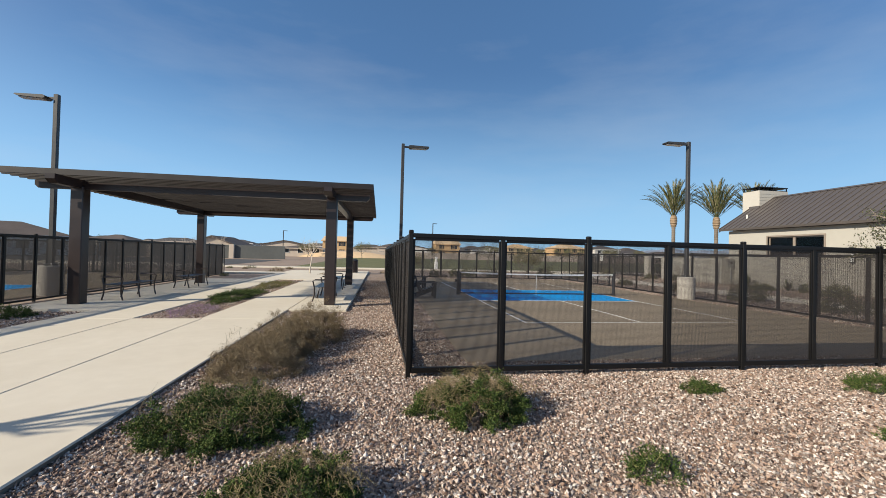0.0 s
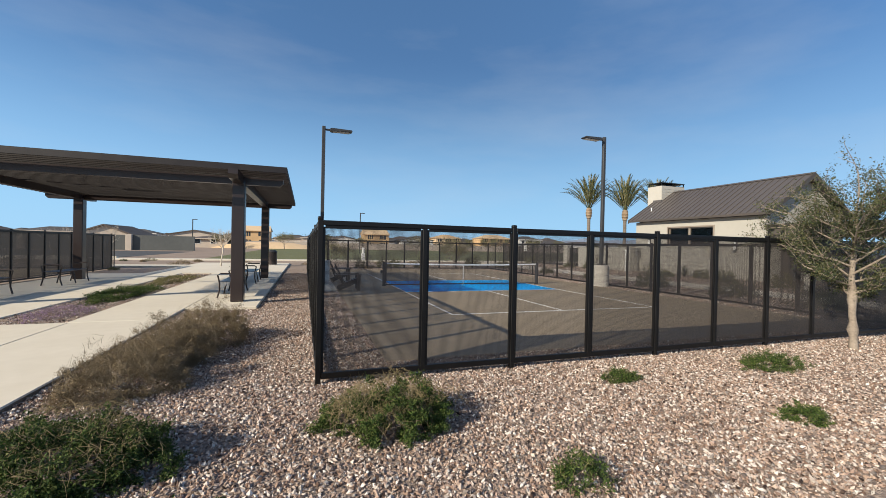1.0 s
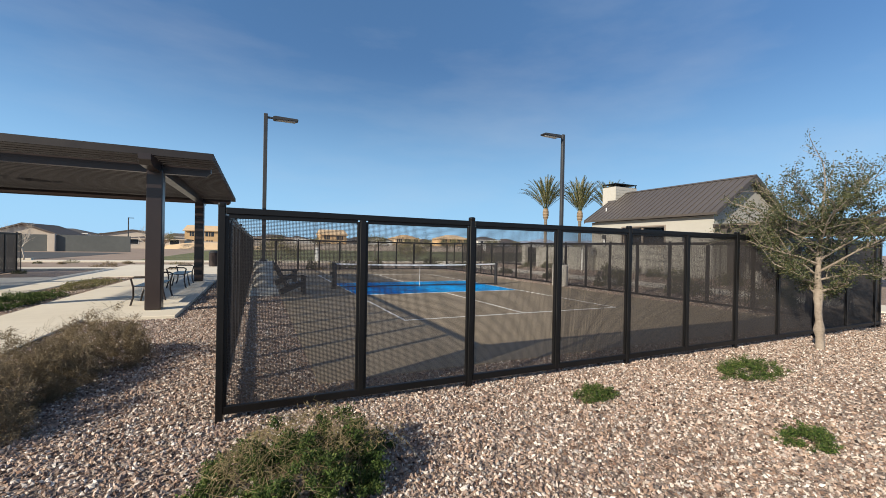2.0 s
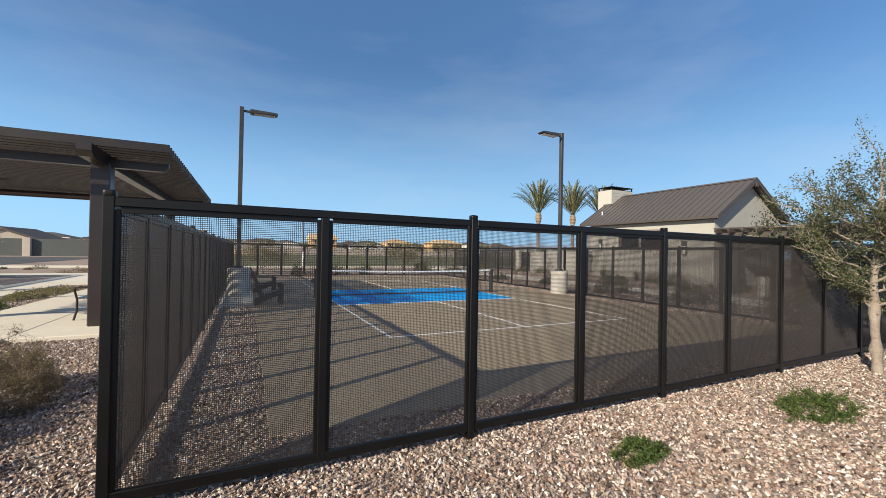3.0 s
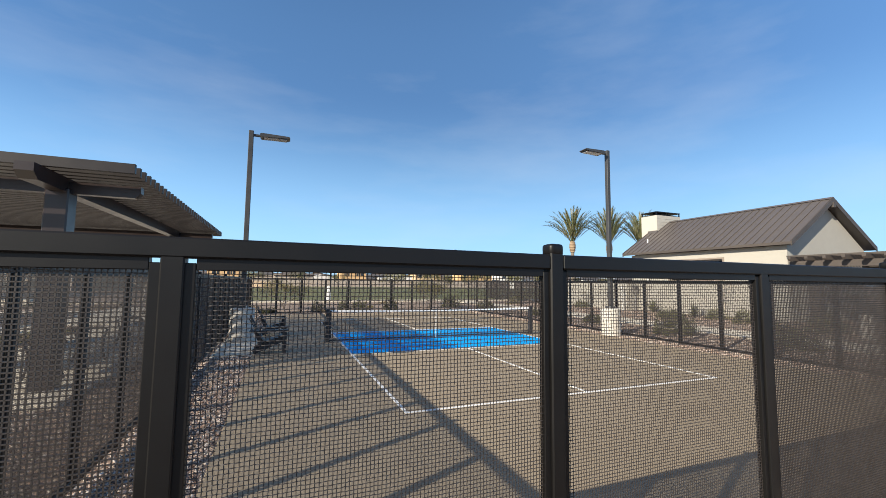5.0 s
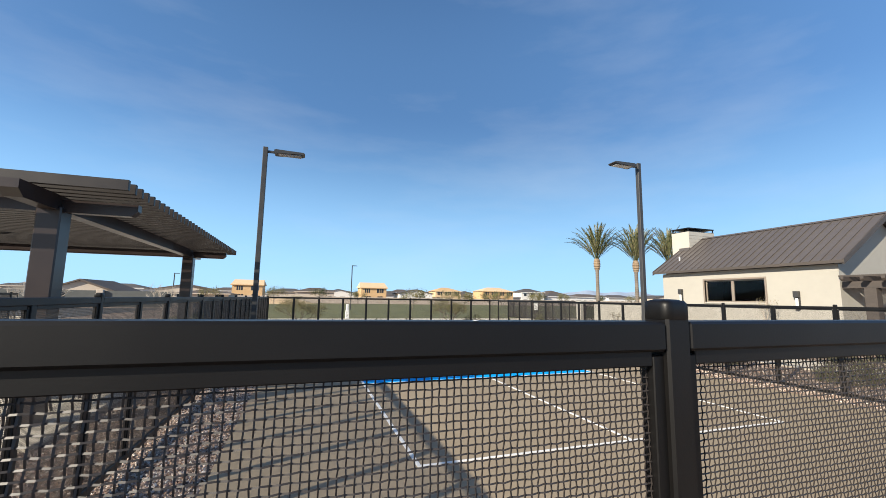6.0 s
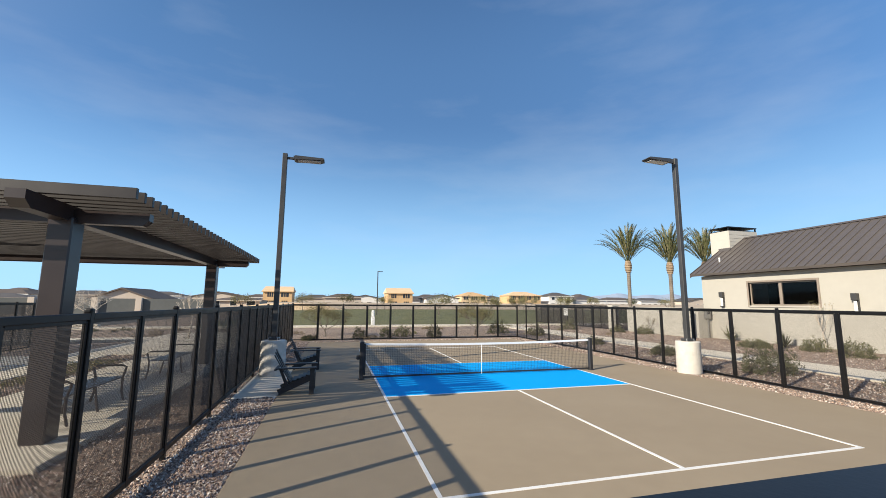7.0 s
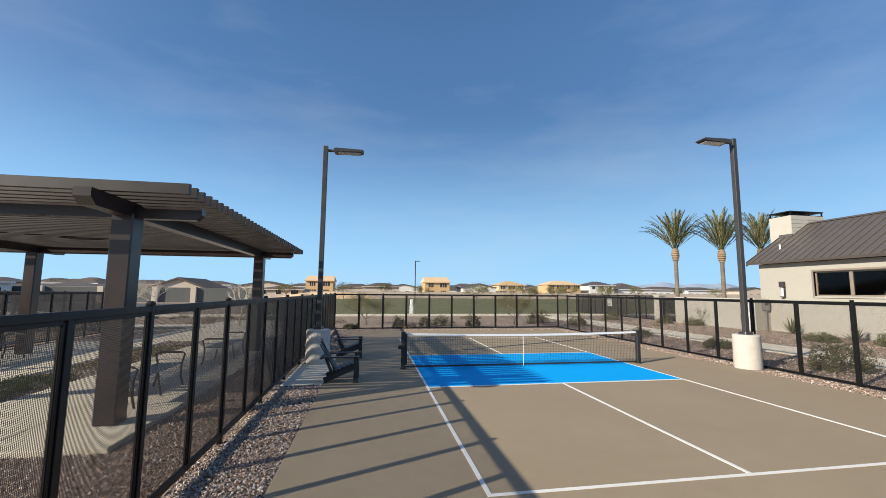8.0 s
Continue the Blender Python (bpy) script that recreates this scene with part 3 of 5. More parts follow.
slab(-10.3, -8.763, -14, 0.34)
slab(-8.755, -7.354, -14, 0.34)
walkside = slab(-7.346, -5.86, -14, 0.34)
# Strip added to carry the shade of the slab's off-sun face.
part("slab_edge", Geo().box(-5.861, -5.856, -13.98, 0.33, -0.1, 0.046), EDGE, walkside, "dark strip painted as shade on the slab side")
slab(-10.3, -8.76, 0.346, 13.2)
slab(-7.40, -5.86, 0.346, 13.2)
slab(-5.854, -4.36, 1.75, 13.2, "concrete slab under the pavilion edge")
slab(-12.4, -10.306, 1.75, 13.2, "concrete slab under the pavilion edge")
slab(-10.3, -4.36, 13.206, 24, "light concrete plaza beyond the pavilion")
slab(-16.5, -10.306, 19.5, 21.0, "light concrete side walk")
slab(-60, 60, 29.5, 31.5, "light concrete walk along the lawn")
structure("pavement", Geo().box(12.7, 14.75, -14, 29.4, -0.14, 0.03, 0.012), CONCRETE, "light concrete walk beside the clubhouse", "pavement")
structure("planting_bed", Geo().box(-8.754, -7.406, 0.35, 13.19, -0.1, 0.03), GRAVELBED, "gravel planting strip between the walks", "gravel")
structure("lawn", Geo().box(-12, 110, 33, 118, -0.1, 0.0), LAWN, "mown green park lawn", "lawn")
structure("road", Geo().box(-90, -19, 34, 60, -0.1, -0.015), ASPHALT, "dark asphalt street", "road")
structure("kerb", Geo().box(-90, -18.8, 33.6, 34.0, -0.1, 0.12, 0.02), CONCRETE, "concrete kerb along the street", "kerb")


# ---------------------------------------------------------------- furniture
def bench(at, rz):
    root = thing("bench", "backless dark metal park bench with curved end arms on the concrete", "bench", at, rz, "park benches")
    for k in range(9):
        x = -0.21 + k * 0.0525
        part("seat_slat", Geo().box(x - 0.021, x + 0.021, -0.9, 0.9, 0.435, 0.452, 0.004), PAVPAINT, root)
    for y in (-0.86, 0.0, 0.86):
        pts = [(-0.27, y, 0.0), (-0.22, y, 0.2), (-0.22, y, 0.42), (-0.27, y, 0.63), (-0.2, y, 0.665), (0.2, y, 0.665), (0.27, y, 0.63), (0.22, y, 0.42), (0.22, y, 0.2), (0.27, y, 0.0)]
        if y == 0.0:
            pts = [(-0.26, y, 0.0), (-0.21, y, 0.25), (-0.19, y, 0.43), (0.19, y, 0.43), (0.21, y, 0.25), (0.26, y, 0.0)]
        part("leg_frame", Geo().tube(pts, [0.021] * len(pts), 8), PAVPAINT, root)
    return root


for at in ((-5.25, 4.35, Z), (-5.25, 8.4, Z), (-11.0, 4.35, Z), (-11.0, 8.4, Z)):
    bench(at, 0)


def adirondack(at, rz):
    root = thing("adirondack_chair", "black slatted Adirondack chair facing the court", "chair", at, rz, "chairs beside the court")

    def bar(name, a, b, w, t, label=""):
        a, b = Vector(a), Vector(b)
        d = b - a
        turn = d.to_track_quat("X", "Z").to_matrix().to_4x4()
        part(name, Geo().box(0, d.length, -w / 2, w / 2, -t / 2, t / 2, 0.005, Matrix.Translation(a) @ turn), BLACKPLASTIC, root, label)

    for s in (-1, 1):
        part("front_leg", Geo().box(0.30, 0.40, s * 0.31 - 0.02, s * 0.31 + 0.02, 0, 0.545, 0.005), BLACKPLASTIC, root)
        bar("back_leg", (-0.33, s * 0.27, 0.06), (0.36, s * 0.27, 0.36), 0.03, 0.12)
        part("armrest", Geo().box(-0.38, 0.43, s * 0.335 - 0.07, s * 0.335 + 0.07, 0.547, 0.572, 0.006), BLACKPLASTIC, root)
        bar("arm_brace", (-0.16, s * 0.29, 0.2), (-0.3, s * 0.29, 0.545), 0.03, 0.06)
    for k in range(6):
        x = 0.36 - k * 0.095
        z = 0.425 - k * 0.034
        bar("seat_slat", (x, -0.27, z), (x, 0.27, z), 0.082, 0.02)
    for k in range(5):
        y = -0.216 + k * 0.108
        bar("back_slat", (-0.10, y, 0.26), (-0.44, y * 1.05, 0.93 - 0.05 * abs(k - 2)), 0.096, 0.02)
    bar("back_rail", (-0.40, -0.33, 0.53), (-0.40, 0.33, 0.53), 0.06, 0.025)
    return root


adirondack((-1.86, 5.5, 0.005), 0)
adirondack((-1.87, 8.8, 0.005), 2)

bin_ = thing("litter_bin", "dark metal litter bin on the plaza", "trash can", (-5.4, 21.6, Z))
part("body", Geo().lathe([(0.27, 0.0), (0.29, 0.03), (0.29, 0.82), (0.27, 0.85)], 24), PAVPAINT, bin_)
part("lid", Geo().lathe([(0.30, 0.85), (0.30, 0.9), (0.2, 1.0), (0.08, 1.02)], 24), BLACKPLASTIC, bin_)


# ---------------------------------------------------------------- clubhouse
def clubhouse():
    root = thing("clubhouse", "cream stucco clubhouse with a brown standing-seam gable roof", "house")
    x0, x1, y0, y1, h = 21.1, 28.0, 6.6, 15.95, 3.72
    wy0, wy1, wz0, wz1 = 9.7, 13.02, 1.95, 3.2
    for a, b, c, d in ((y0, wy0, -0.05, h), (wy1, y1, -0.05, h), (wy0, wy1, -0.05, wz0), (wy0, wy1, wz1, h)):
        part("wall", Geo().box(x0, x0 + 0.3, a, b, c, d), STUCCO, root)
    ridge_x, ridge_z = 24.45, 6.1
    for y in (y0, y1 - 0.3):
        part("gable_wall", Geo().prism([(x0 + 0.302, -0.05), (x1, -0.05), (x1, h), (ridge_x, ridge_z - 0.08), (x0 + 0.302, h + 0.12)], y, y + 0.3), STUCCO, root)
    part("wall", Geo().box(x1 - 0.3, x1 - 0.004, y0 + 0.3, y1 - 0.3, -0.05, h), STUCCO, root)
    # Dimness of the room is put into the wall and floor colour.
    part("inner_wall", Geo().box(x0 + 5.0, x0 + 5.1, y0 + 0.31, y1 - 0.31, 0, h), DARKROOM, root, "inner partition wall coloured dark as if unlit")
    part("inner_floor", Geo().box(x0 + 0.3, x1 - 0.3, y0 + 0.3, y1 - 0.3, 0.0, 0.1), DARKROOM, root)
    win = part("window", Geo().box(x0 + 0.10, x0 + 0.18, wy0, wy1, wz0, wz0 + 0.07).box(x0 + 0.10, x0 + 0.18, wy0, wy1, wz1 - 0.07, wz1)
               .box(x0 + 0.10, x0 + 0.18, wy0, wy0 + 0.07, wz0 + 0.07, wz1 - 0.07).box(x0 + 0.10, x0 + 0.18, wy1 - 0.07, wy1, wz0 + 0.07, wz1 - 0.07)
               .box(x0 + 0.10, x0 + 0.18, 11.37, 11.52, wz0 + 0.07, wz1 - 0.07), FRAMEPAINT, root, "wide two-light window with taupe frame")
    for a, b in ((wy0 + 0.07, 11.37), (11.52, wy1 - 0.07)):
        part("pane", Geo().box(x0 + 0.135, x0 + 0.145, a, b, wz0 + 0.07, wz1 - 0.07), PANE, win, "clear glass pane")
    part("window_surround", Geo().box(x0 - 0.03, x0 + 0.1, wy0 - 0.09, wy0, wz0 - 0.09, wz1 + 0.09).box(x0 - 0.03, x0 + 0.1, wy1, wy1 + 0.09, wz0 - 0.09, wz1 + 0.09)
         .box(x0 - 0.03, x0 + 0.1, wy0, wy1, wz1, wz1 + 0.09), FRAMEPAINT, win)
    part("window_sill", Geo().box(x0 - 0.06, x0 + 0.1, wy0, wy1, wz0 - 0.09, wz0, 0.01), STUCCO, win)
    # roof: two slopes with raised seams
    ry0, ry1 = 6.2, 16.35
    for s, ex in ((-1, 20.7), (1, 28.3)):
        ez = 3.75
        top, low = Vector((ridge_x, 0, ridge_z + 0.17)), Vector((ex, 0, ez + 0.1))
        d = low - top
        nrm = Vector((-d.z, 0, d.x)) if s > 0 else Vector((d.z, 0, -d.x))
        nrm.normalize()
        o = [(top.x, top.z), (low.x, low.z), (low.x - nrm.x * 0.10, low.z - nrm.z * 0.10), (top.x, top.z - 0.2)]
        pan = part("roof", Geo().prism(o, ry0, ry1), ROOFMETAL, root)
        y = ry0 + 0.012
        while y < ry1:
            q = [(top.x, top.z - 0.01), (low.x, low.z - 0.01), (low.x + nrm.x * 0.045, low.z + nrm.z * 0.045), (top.x, top.z + 0.045)]
            part("seam", Geo().prism(q, y, y + 0.022), ROOFMETAL, pan)
            y += 0.407
        part("fascia", Geo().box(ex - 0.03 if s < 0 else ex, ex if s < 0 else ex + 0.03, ry0 - 0.02, ry1 + 0.02, ez - 0.03, ez + 0.11, 0.004), TRIM, root)
    part("ridge_cap", Geo().prism([(ridge_x - 0.16, ridge_z + 0.12), (ridge_x, ridge_z + 0.23), (ridge_x + 0.16, ridge_z + 0.12)], ry0 - 0.01, ry1 + 0.01), ROOFMETAL, root)
    for y in (ry0 - 0.035, ry1 + 0.003):
        part("barge_board", Geo().prism([(20.68, 3.64), (20.68, 3.9), (ridge_x, ridge_z + 0.2), (28.32, 3.9), (28.32, 3.64), (ridge_x, ridge_z - 0.08)], y, y + 0.032), TRIM, root)
    part("ridge_bracket", Geo().box(ridge_x - 0.13, ridge_x + 0.13, ry0 - 0.06, y0, ridge_z - 0.34, ridge_z - 0.06, 0.015), TRIM, root)
    chim = part("chimney", Geo().box(23.2, 25.6, 15.62, 16.95, 3.0, 6.72, 0.01), CHIMSTUCCO, root, "square white stucco chimney")
    for k in range(9):
        part("board", Geo().box(23.22, 25.58, 15.605, 15.619, 4.62 + k * 0.23, 4.62 + k * 0.23 + 0.215, 0.004), CHIMSTUCCO, chim, "horizontal siding course")
    capg = Geo()
    for cx in (23.26, 24.4, 25.54):
        for cy in (15.68, 16.89):
            capg.box(cx - 0.03, cx + 0.03, cy - 0.03, cy + 0.03, 6.72, 6.95)
    part("spark_screen", capg.box(23.2, 25.6, 15.62, 16.95, 6.94, 7.0).box(23.22, 25.58, 15.64, 16.93, 6.722, 6.76), BRONZE, chim, "flat dark metal spark cap")
    part("flue", Geo().box(23.8, 25.0, 15.95, 16.65, 6.7, 6.86), BRONZE, chim)
    part("chimney_flashing", Geo().box(23.12, 23.198, 15.56, 16.34, 5.2, 5.60, 0.004), ROOFMETAL, chim, "brown metal flashing round the chimney")
    part("vent_pipe", Geo().tube([(21.9, 15.3, 4.5), (21.9, 15.3, 4.88)], [0.045, 0.045], 10), WHITE, root, "white roof vent pipe")
    for y, z in ((14.58, 1.92), (8.25, 1.72)):
        lamp = part("wall_lamp", Geo().box(x0 - 0.06, x0, y - 0.09, y + 0.09, z - 0.06, z + 0.78, 0.008).box(x0 - 0.22, x0 - 0.04, y - 0.11, y + 0.11, z + 0.50, z + 0.80, 0.01).box(x0 - 0.2, x0 - 0.04, y - 0.09, y + 0.09, z - 0.06, z - 0.002, 0.01), POLE, root, "dark wall lamp bracket")
        part("shade", Geo().lathe([(0.056, z), (0.060, z + 0.02), (0.060, z + 0.42), (0.05, z + 0.46)], 16, pose(x0 - 0.13, y, 0)), WHITE, lamp, "white cylindrical lamp glass")
    return root


clubhouse()


def pergola():
    root = thing("pergola", "dark timber pergola with projecting rafter tails beside the clubhouse", "pergola")
    for x in (21.25, 27.7):
        part("beam", Geo().box(x - 0.12, x + 0.12, -4.5, 6.55, 2.62, 2.92, 0.01), TRIM, root)
        for y in (5.6, 0.9, -3.8):
            part("post", Geo().box(x - 0.2, x + 0.2, y - 0.2, y + 0.2, -0.05, 2.62, 0.015), TRIM, root)
    raf = Geo().prism([(20.55, 3.0), (20.62, 2.92), (28.3, 2.92), (28.35, 3.0), (28.35, 3.12), (20.55, 3.12)], -0.06, 0.06).mesh("rafter")
    for i in range(17):
        part("rafter", raf, TRIM, root, "", pose(0, 6.25 - i * 0.66, 0))
    for k in range(24):
        x = 20.95 + k * 0.31
        part("batten", Geo().box(x - 0.03, x + 0.03, -4.5, 6.55, 3.12, 3.19), TRIM, root)
    return root


pergola()
structure("garden_wall", Geo().box(20.1, 20.35, 15.46, 21.6, -0.05, 1.78, 0.01).box(20.354, 21.094, 15.46, 15.70, -0.05, 1.775, 0.01), STUCCO, "low cream stucco garden wall joining the clubhouse", "wall")
meter = thing("meter_cabinet", "grey metal electric meter cabinet on the stucco wall", "utility box", (20.72, 15.45, 0))
part("body", Geo().box(-0.2, 0.2, -0.14, 0.0, 1.15, 1.68, 0.015), GREYMETAL, meter)
part("dial_cover", Geo().lathe([(0.09, 0.0), (0.09, 0.05), (0.07, 0.07)], 16, pose(0, -0.14, 1.5, 90, 0, 0)), POLE, meter, "round dark meter cover")
part("conduit", Geo().tube([(0.0, -0.06, -0.05), (0.0, -0.06, 1.16)], [0.03, 0.03], 10), GREYMETAL, meter, "grey conduit pipe")
stand = thing("standpipe", "white utility standpipe beside the garden wall", "pipe", (19.75, 15.55, 0))
part("pipe", Geo().tube([(0, 0, -0.05), (0, 0, 1.5)], [0.055, 0.055], 12), WHITE, stand)
part("cap", Geo().lathe([(0.075, 1.48), (0.075, 1.56), (0.05, 1.6)], 14), WHITE, stand)
pil = thing("gate_pillar", "cream stucco gate pillar", "pillar", (20.22, 23.3, 0))
part("shaft", Geo().box(-0.28, 0.28, -0.28, 0.28, -0.05, 1.82, 0.01), STUCCO, pil)
part("coping", Geo().box(-0.32, 0.32, -0.32, 0.32, 1.82, 1.9, 0.01), STUCCO, pil)
gate = thing("pool_gate", "dark mesh metal gate between wall and pillar", "gate", (20.22, 21.65, 0))
part("gate_frame", Geo().box(-0.03, 0.03, 0, 0.06, 0.05, 1.7).box(-0.03, 0.03, 1.28, 1.34, 0.05, 1.7).box(-0.03, 0.03, 0.06, 1.28, 0.05, 0.11).box(-0.03, 0.03, 0.06, 1.28, 1.64, 1.7), BRONZE, gate)
gw = Geo()
for i in range(60):
    gw.box(-0.003, 0.003, 0.07 + i * 0.02, 0.078 + i * 0.02, 0.11, 1.64)
tagged(part("gate_bars", gw, BRONZE, gate), kind="stuff")
fence("dark bronze wire-screen fence of the pool yard", (20.22, 23.65, 0), 90, BY, 10, wire=0.0016)
foun = thing("grill_pedestal", "small dark box on a pale pedestal by the pergola", "grill", (16.77, 2.12, 0))
part("pedestal", Geo().box(-0.14, 0.14, -0.14, 0.14, -0.05, 0.82, 0.01), PEDESTAL, foun)
part("hood", Geo().box(-0.22, 0.22, -0.2, 0.2, 0.82, 1.2, 0.04), BLACKPLASTIC, foun)


# ---------------------------------------------------------------- plants
def leaf_mesh(name, centres, size, rng, aspect=0.45, up=0.3, spread=0.35, normals=None):
    """A small folded blade at each centre."""
    n = len(centres)
    d = rng.normal(size=(n, 3))
    if normals is not None:
        d = d * 0.7 + normals * 1.2
    d[:, 2] += up
    d /= np.linalg.norm(d, axis=1)[:, None]
    s = np.cross(d, rng.normal(size=(n, 3)))
    s /= np.linalg.norm(s, axis=1)[:, None] + 1e-9
    nn = np.cross(d, s)
    ln = (size * rng.uniform(1 - spread, 1 + spread, n))[:, None]
    w = ln * aspect / 2
    v = np.stack((centres, centres + d * ln * 0.5 + s * w + nn * ln * 0.07, centres + d * ln, centres + d * ln * 0.5 - s * w + nn * ln * 0.07), 1).reshape(-1, 3)
    f = np.arange(4 * n).reshape(n, 4)
    return arrays_mesh(name, v, f)


def twig_mesh(name, starts, ends, r, rng):
    """Thin three-sided stalks, bent once."""
    n = len(starts)
    mid = (starts + ends) / 2 + rng.normal(size=(n, 3)) * 0.06 * np.linalg.norm(ends - starts, axis=1)[:, None]
    rings = []
    for p, k in ((starts, 1.0), (mid, 0.8), (ends, 0.35)):
        for a in range(3):
            o = np.array([math.cos(2.094 * a), math.sin(2.094 * a), 0.35 * math.sin(2.094 * a + 1)]) * r * k
            rings.append(p + o)
    v = np.stack(rings, 1).reshape(-1, 3)
    base = np.arange(n)[:, None] * 9
    quads = []
    for lvl in (0, 3):
        for a in range(3):
            b = (a + 1) % 3
            quads.append(base + np.array([[lvl + a, lvl + b, lvl + 3 + b, lvl + 3 + a]]))
    return arrays_mesh(name, v, np.concatenate(quads))


def dome(n, rx, ry, h, rng, shell=0.55, lumps=9):
    """Points in an uneven low dome, mostly near its surface, and the way out at each."""
    a = rng.uniform(0, 2 * math.pi, n)
    u = rng.uniform(0, 1, n) ** 0.8
    el = np.arccos(1 - u)
    r = shell + (1 - shell) * rng.uniform(0, 1, n) ** 0.5
    ph = rng.uniform(0, 6.28, 3)
    wob = 1 + 0.16 * np.sin(3 * a + ph[0]) + 0.12 * np.sin(5 * a + ph[1] + 3 * el) + 0.10 * np.sin(lumps * a + ph[2] + 6 * el)
    d = np.stack((np.cos(a) * np.sin(el), np.sin(a) * np.sin(el), np.cos(el)), 1)
    p = d * (r * wob)[:, None] * np.array([rx, ry, h])
    p[:, 2] = np.maximum(p[:, 2], 0.005)
    return p, d


def clumps(n, rx, ry, h, rng):
    """The dome's points gathered into sprays with dark gaps between them and an uneven outline."""
    m = int(60 + 300 * rx * ry / 0.4)
    c, d = dome(m, rx * 0.93, ry * 0.93, h * 0.92, rng, 0.5)
    who = rng.integers(0, m, n)
    t = np.minimum(np.abs(rng.normal(0, 1, n)), 1.6)[:, None]
    spray = (d + rng.normal(size=d.shape) * 0.45)
    spray /= np.linalg.norm(spray, axis=1)[:, None]
    k = 0.026 + 0.050 * min(rx, ry)
    p = c[who] + spray[who] * t * k * 0.9 + np.clip(rng.normal(size=(n, 3)), -1.8, 1.8) * k * 0.42
    p[:, 2] = np.maximum(p[:, 2], 0.004)
    return p, spray[who]


def shrub(name, label, at, rx, ry, h, n, size, leaf, seed, twigs=60, twig_len=0.2, aspect=0.45, twig_mat=None, category="shrub", group="", dry=0):
    rng = np.random.default_rng(seed)
    root = thing(name, label, category, at, 0, group)
    p, d = clumps(n, rx, ry, h, rng)
    fol = part("foliage", leaf_mesh("foliage", p, size, rng, aspect, 0.15, normals=d * 0.35), leaf, root)
    tagged(fol, kind="stuff")
    if dry:
        p, d = dome(dry * 3, rx * 0.97, ry * 0.97, h * 1.08, rng, 0.85)
        p, d = p[d[:, 2] > 0.58], d[d[:, 2] > 0.58]
        top = part("dry_foliage", leaf_mesh("dry_foliage", p, size * 1.3, rng, aspect * 0.35, 0.2, normals=d * 0.3), STRAW, root, "yellowed dry growth on top")
        tagged(top, kind="stuff")
    if twigs:
        a, da = dome(twigs, rx, ry, h, rng, 0.9)
        if dry:
            a, da = a[da[:, 2] > 0.45], da[da[:, 2] > 0.45]
        t = np.cross(da, rng.normal(size=da.shape))
        t /= np.linalg.norm(t, axis=1)[:, None]
        b = a + (t + da * rng.uniform(-0.15, 0.55, len(a))[:, None]) * twig_len * rng.uniform(0.5, 1.3, len(a))[:, None]
        b[:, 2] = np.maximum(b[:, 2], 0.02)
        tw = part("twig_tangle", twig_mesh("twig_tangle", a, b, 0.0016, rng), twig_mat or STRAW, root, "dry straw-coloured twigs")
        tagged(tw, kind="stuff")
    return root


GREEN = "low trailing green shrub on the gravel with dry twigs on top"
shrub("shrub", GREEN, (-4.82, -5.44, 0), 0.66, 0.54, 0.34, 40000, 0.023, LEAFGREEN, 11, 1300, 0.12, dry=2000)
shrub("shrub", GREEN, (-2.55, -5.28, 0), 0.60, 0.42, 0.35, 33000, 0.022, LEAFGREEN, 12, 1500, 0.15, dry=3000)
shrub("shrub", GREEN, (-4.03, -6.66, 0), 0.44, 0.37, 0.27, 23000, 0.022, LEAFGREEN, 13, 1000, 0.12, dry=2000)
for k, (x, y, rx, ry, h) in enumerate(((-1.45, -6.52, 0.20, 0.16, 0.15), (0.42, -4.86, 0.25, 0.13, 0.10), (2.95, -4.98, 0.55, 0.28, 0.16), (1.33, -6.3, 0.24, 0.15, 0.12), (6.3, -6.1, 0.5, 0.3, 0.16))):
    shrub("groundcover_tuft", "small bright green groundcover tuft in the gravel", (x, y, 0), rx, ry, h, int(14000 * rx), 0.020, LEAFGREEN, 20 + k, int(200 * rx), 0.06, group="green tufts in the gravel")
for k, (x, y, rx, ry, h) in enumerate(((-5.08, -3.62, 0.52, 0.64, 0.46), (-4.95, -2.65, 0.52, 0.66, 0.54), (-4.72, -1.55, 0.54, 0.74, 0.60))):
    shrub("dry_shrub", "brown dry feathery shrub beside the concrete walk", (x, y, 0), rx, ry, h, 38000, 0.025, LEAFDRY, 30 + k, 2300, 0.11, 0.22, LEAFDRY, group="dry shrubs along the walk")
shrub("flower_patch", "violet flowering groundcover in the planting strip", (-8.05, 1.55, 0.03), 0.50, 1.0, 0.10, 4200, 0.028, FLOWER, 40, 0, category="flowers")
shrub("groundcover_mat", "green groundcover mat in the planting strip", (-8.1, 4.8, 0.03), 0.6, 1.9, 0.16, 11000, 0.04, LEAFGREEN, 41, 200, 0.08)
shrub("groundcover_mat", "thin drying groundcover in the planting strip", (-8.1, 9.4, 0.03), 0.55, 2.2, 0.12, 4500, 0.04, LEAFYELLOW, 42, 300, 0.08)
shrub("groundcover_tuft", "small bright green groundcover tuft in the gravel", (-11.6, 0.9, 0), 0.55, 0.4, 0.22, 4500, 0.035, LEAFGREEN, 43, 120, 0.08, group="green tufts in the gravel")
GREYL = "grey-green rounded desert shrub in the gravel"
rs = random.Random(5)
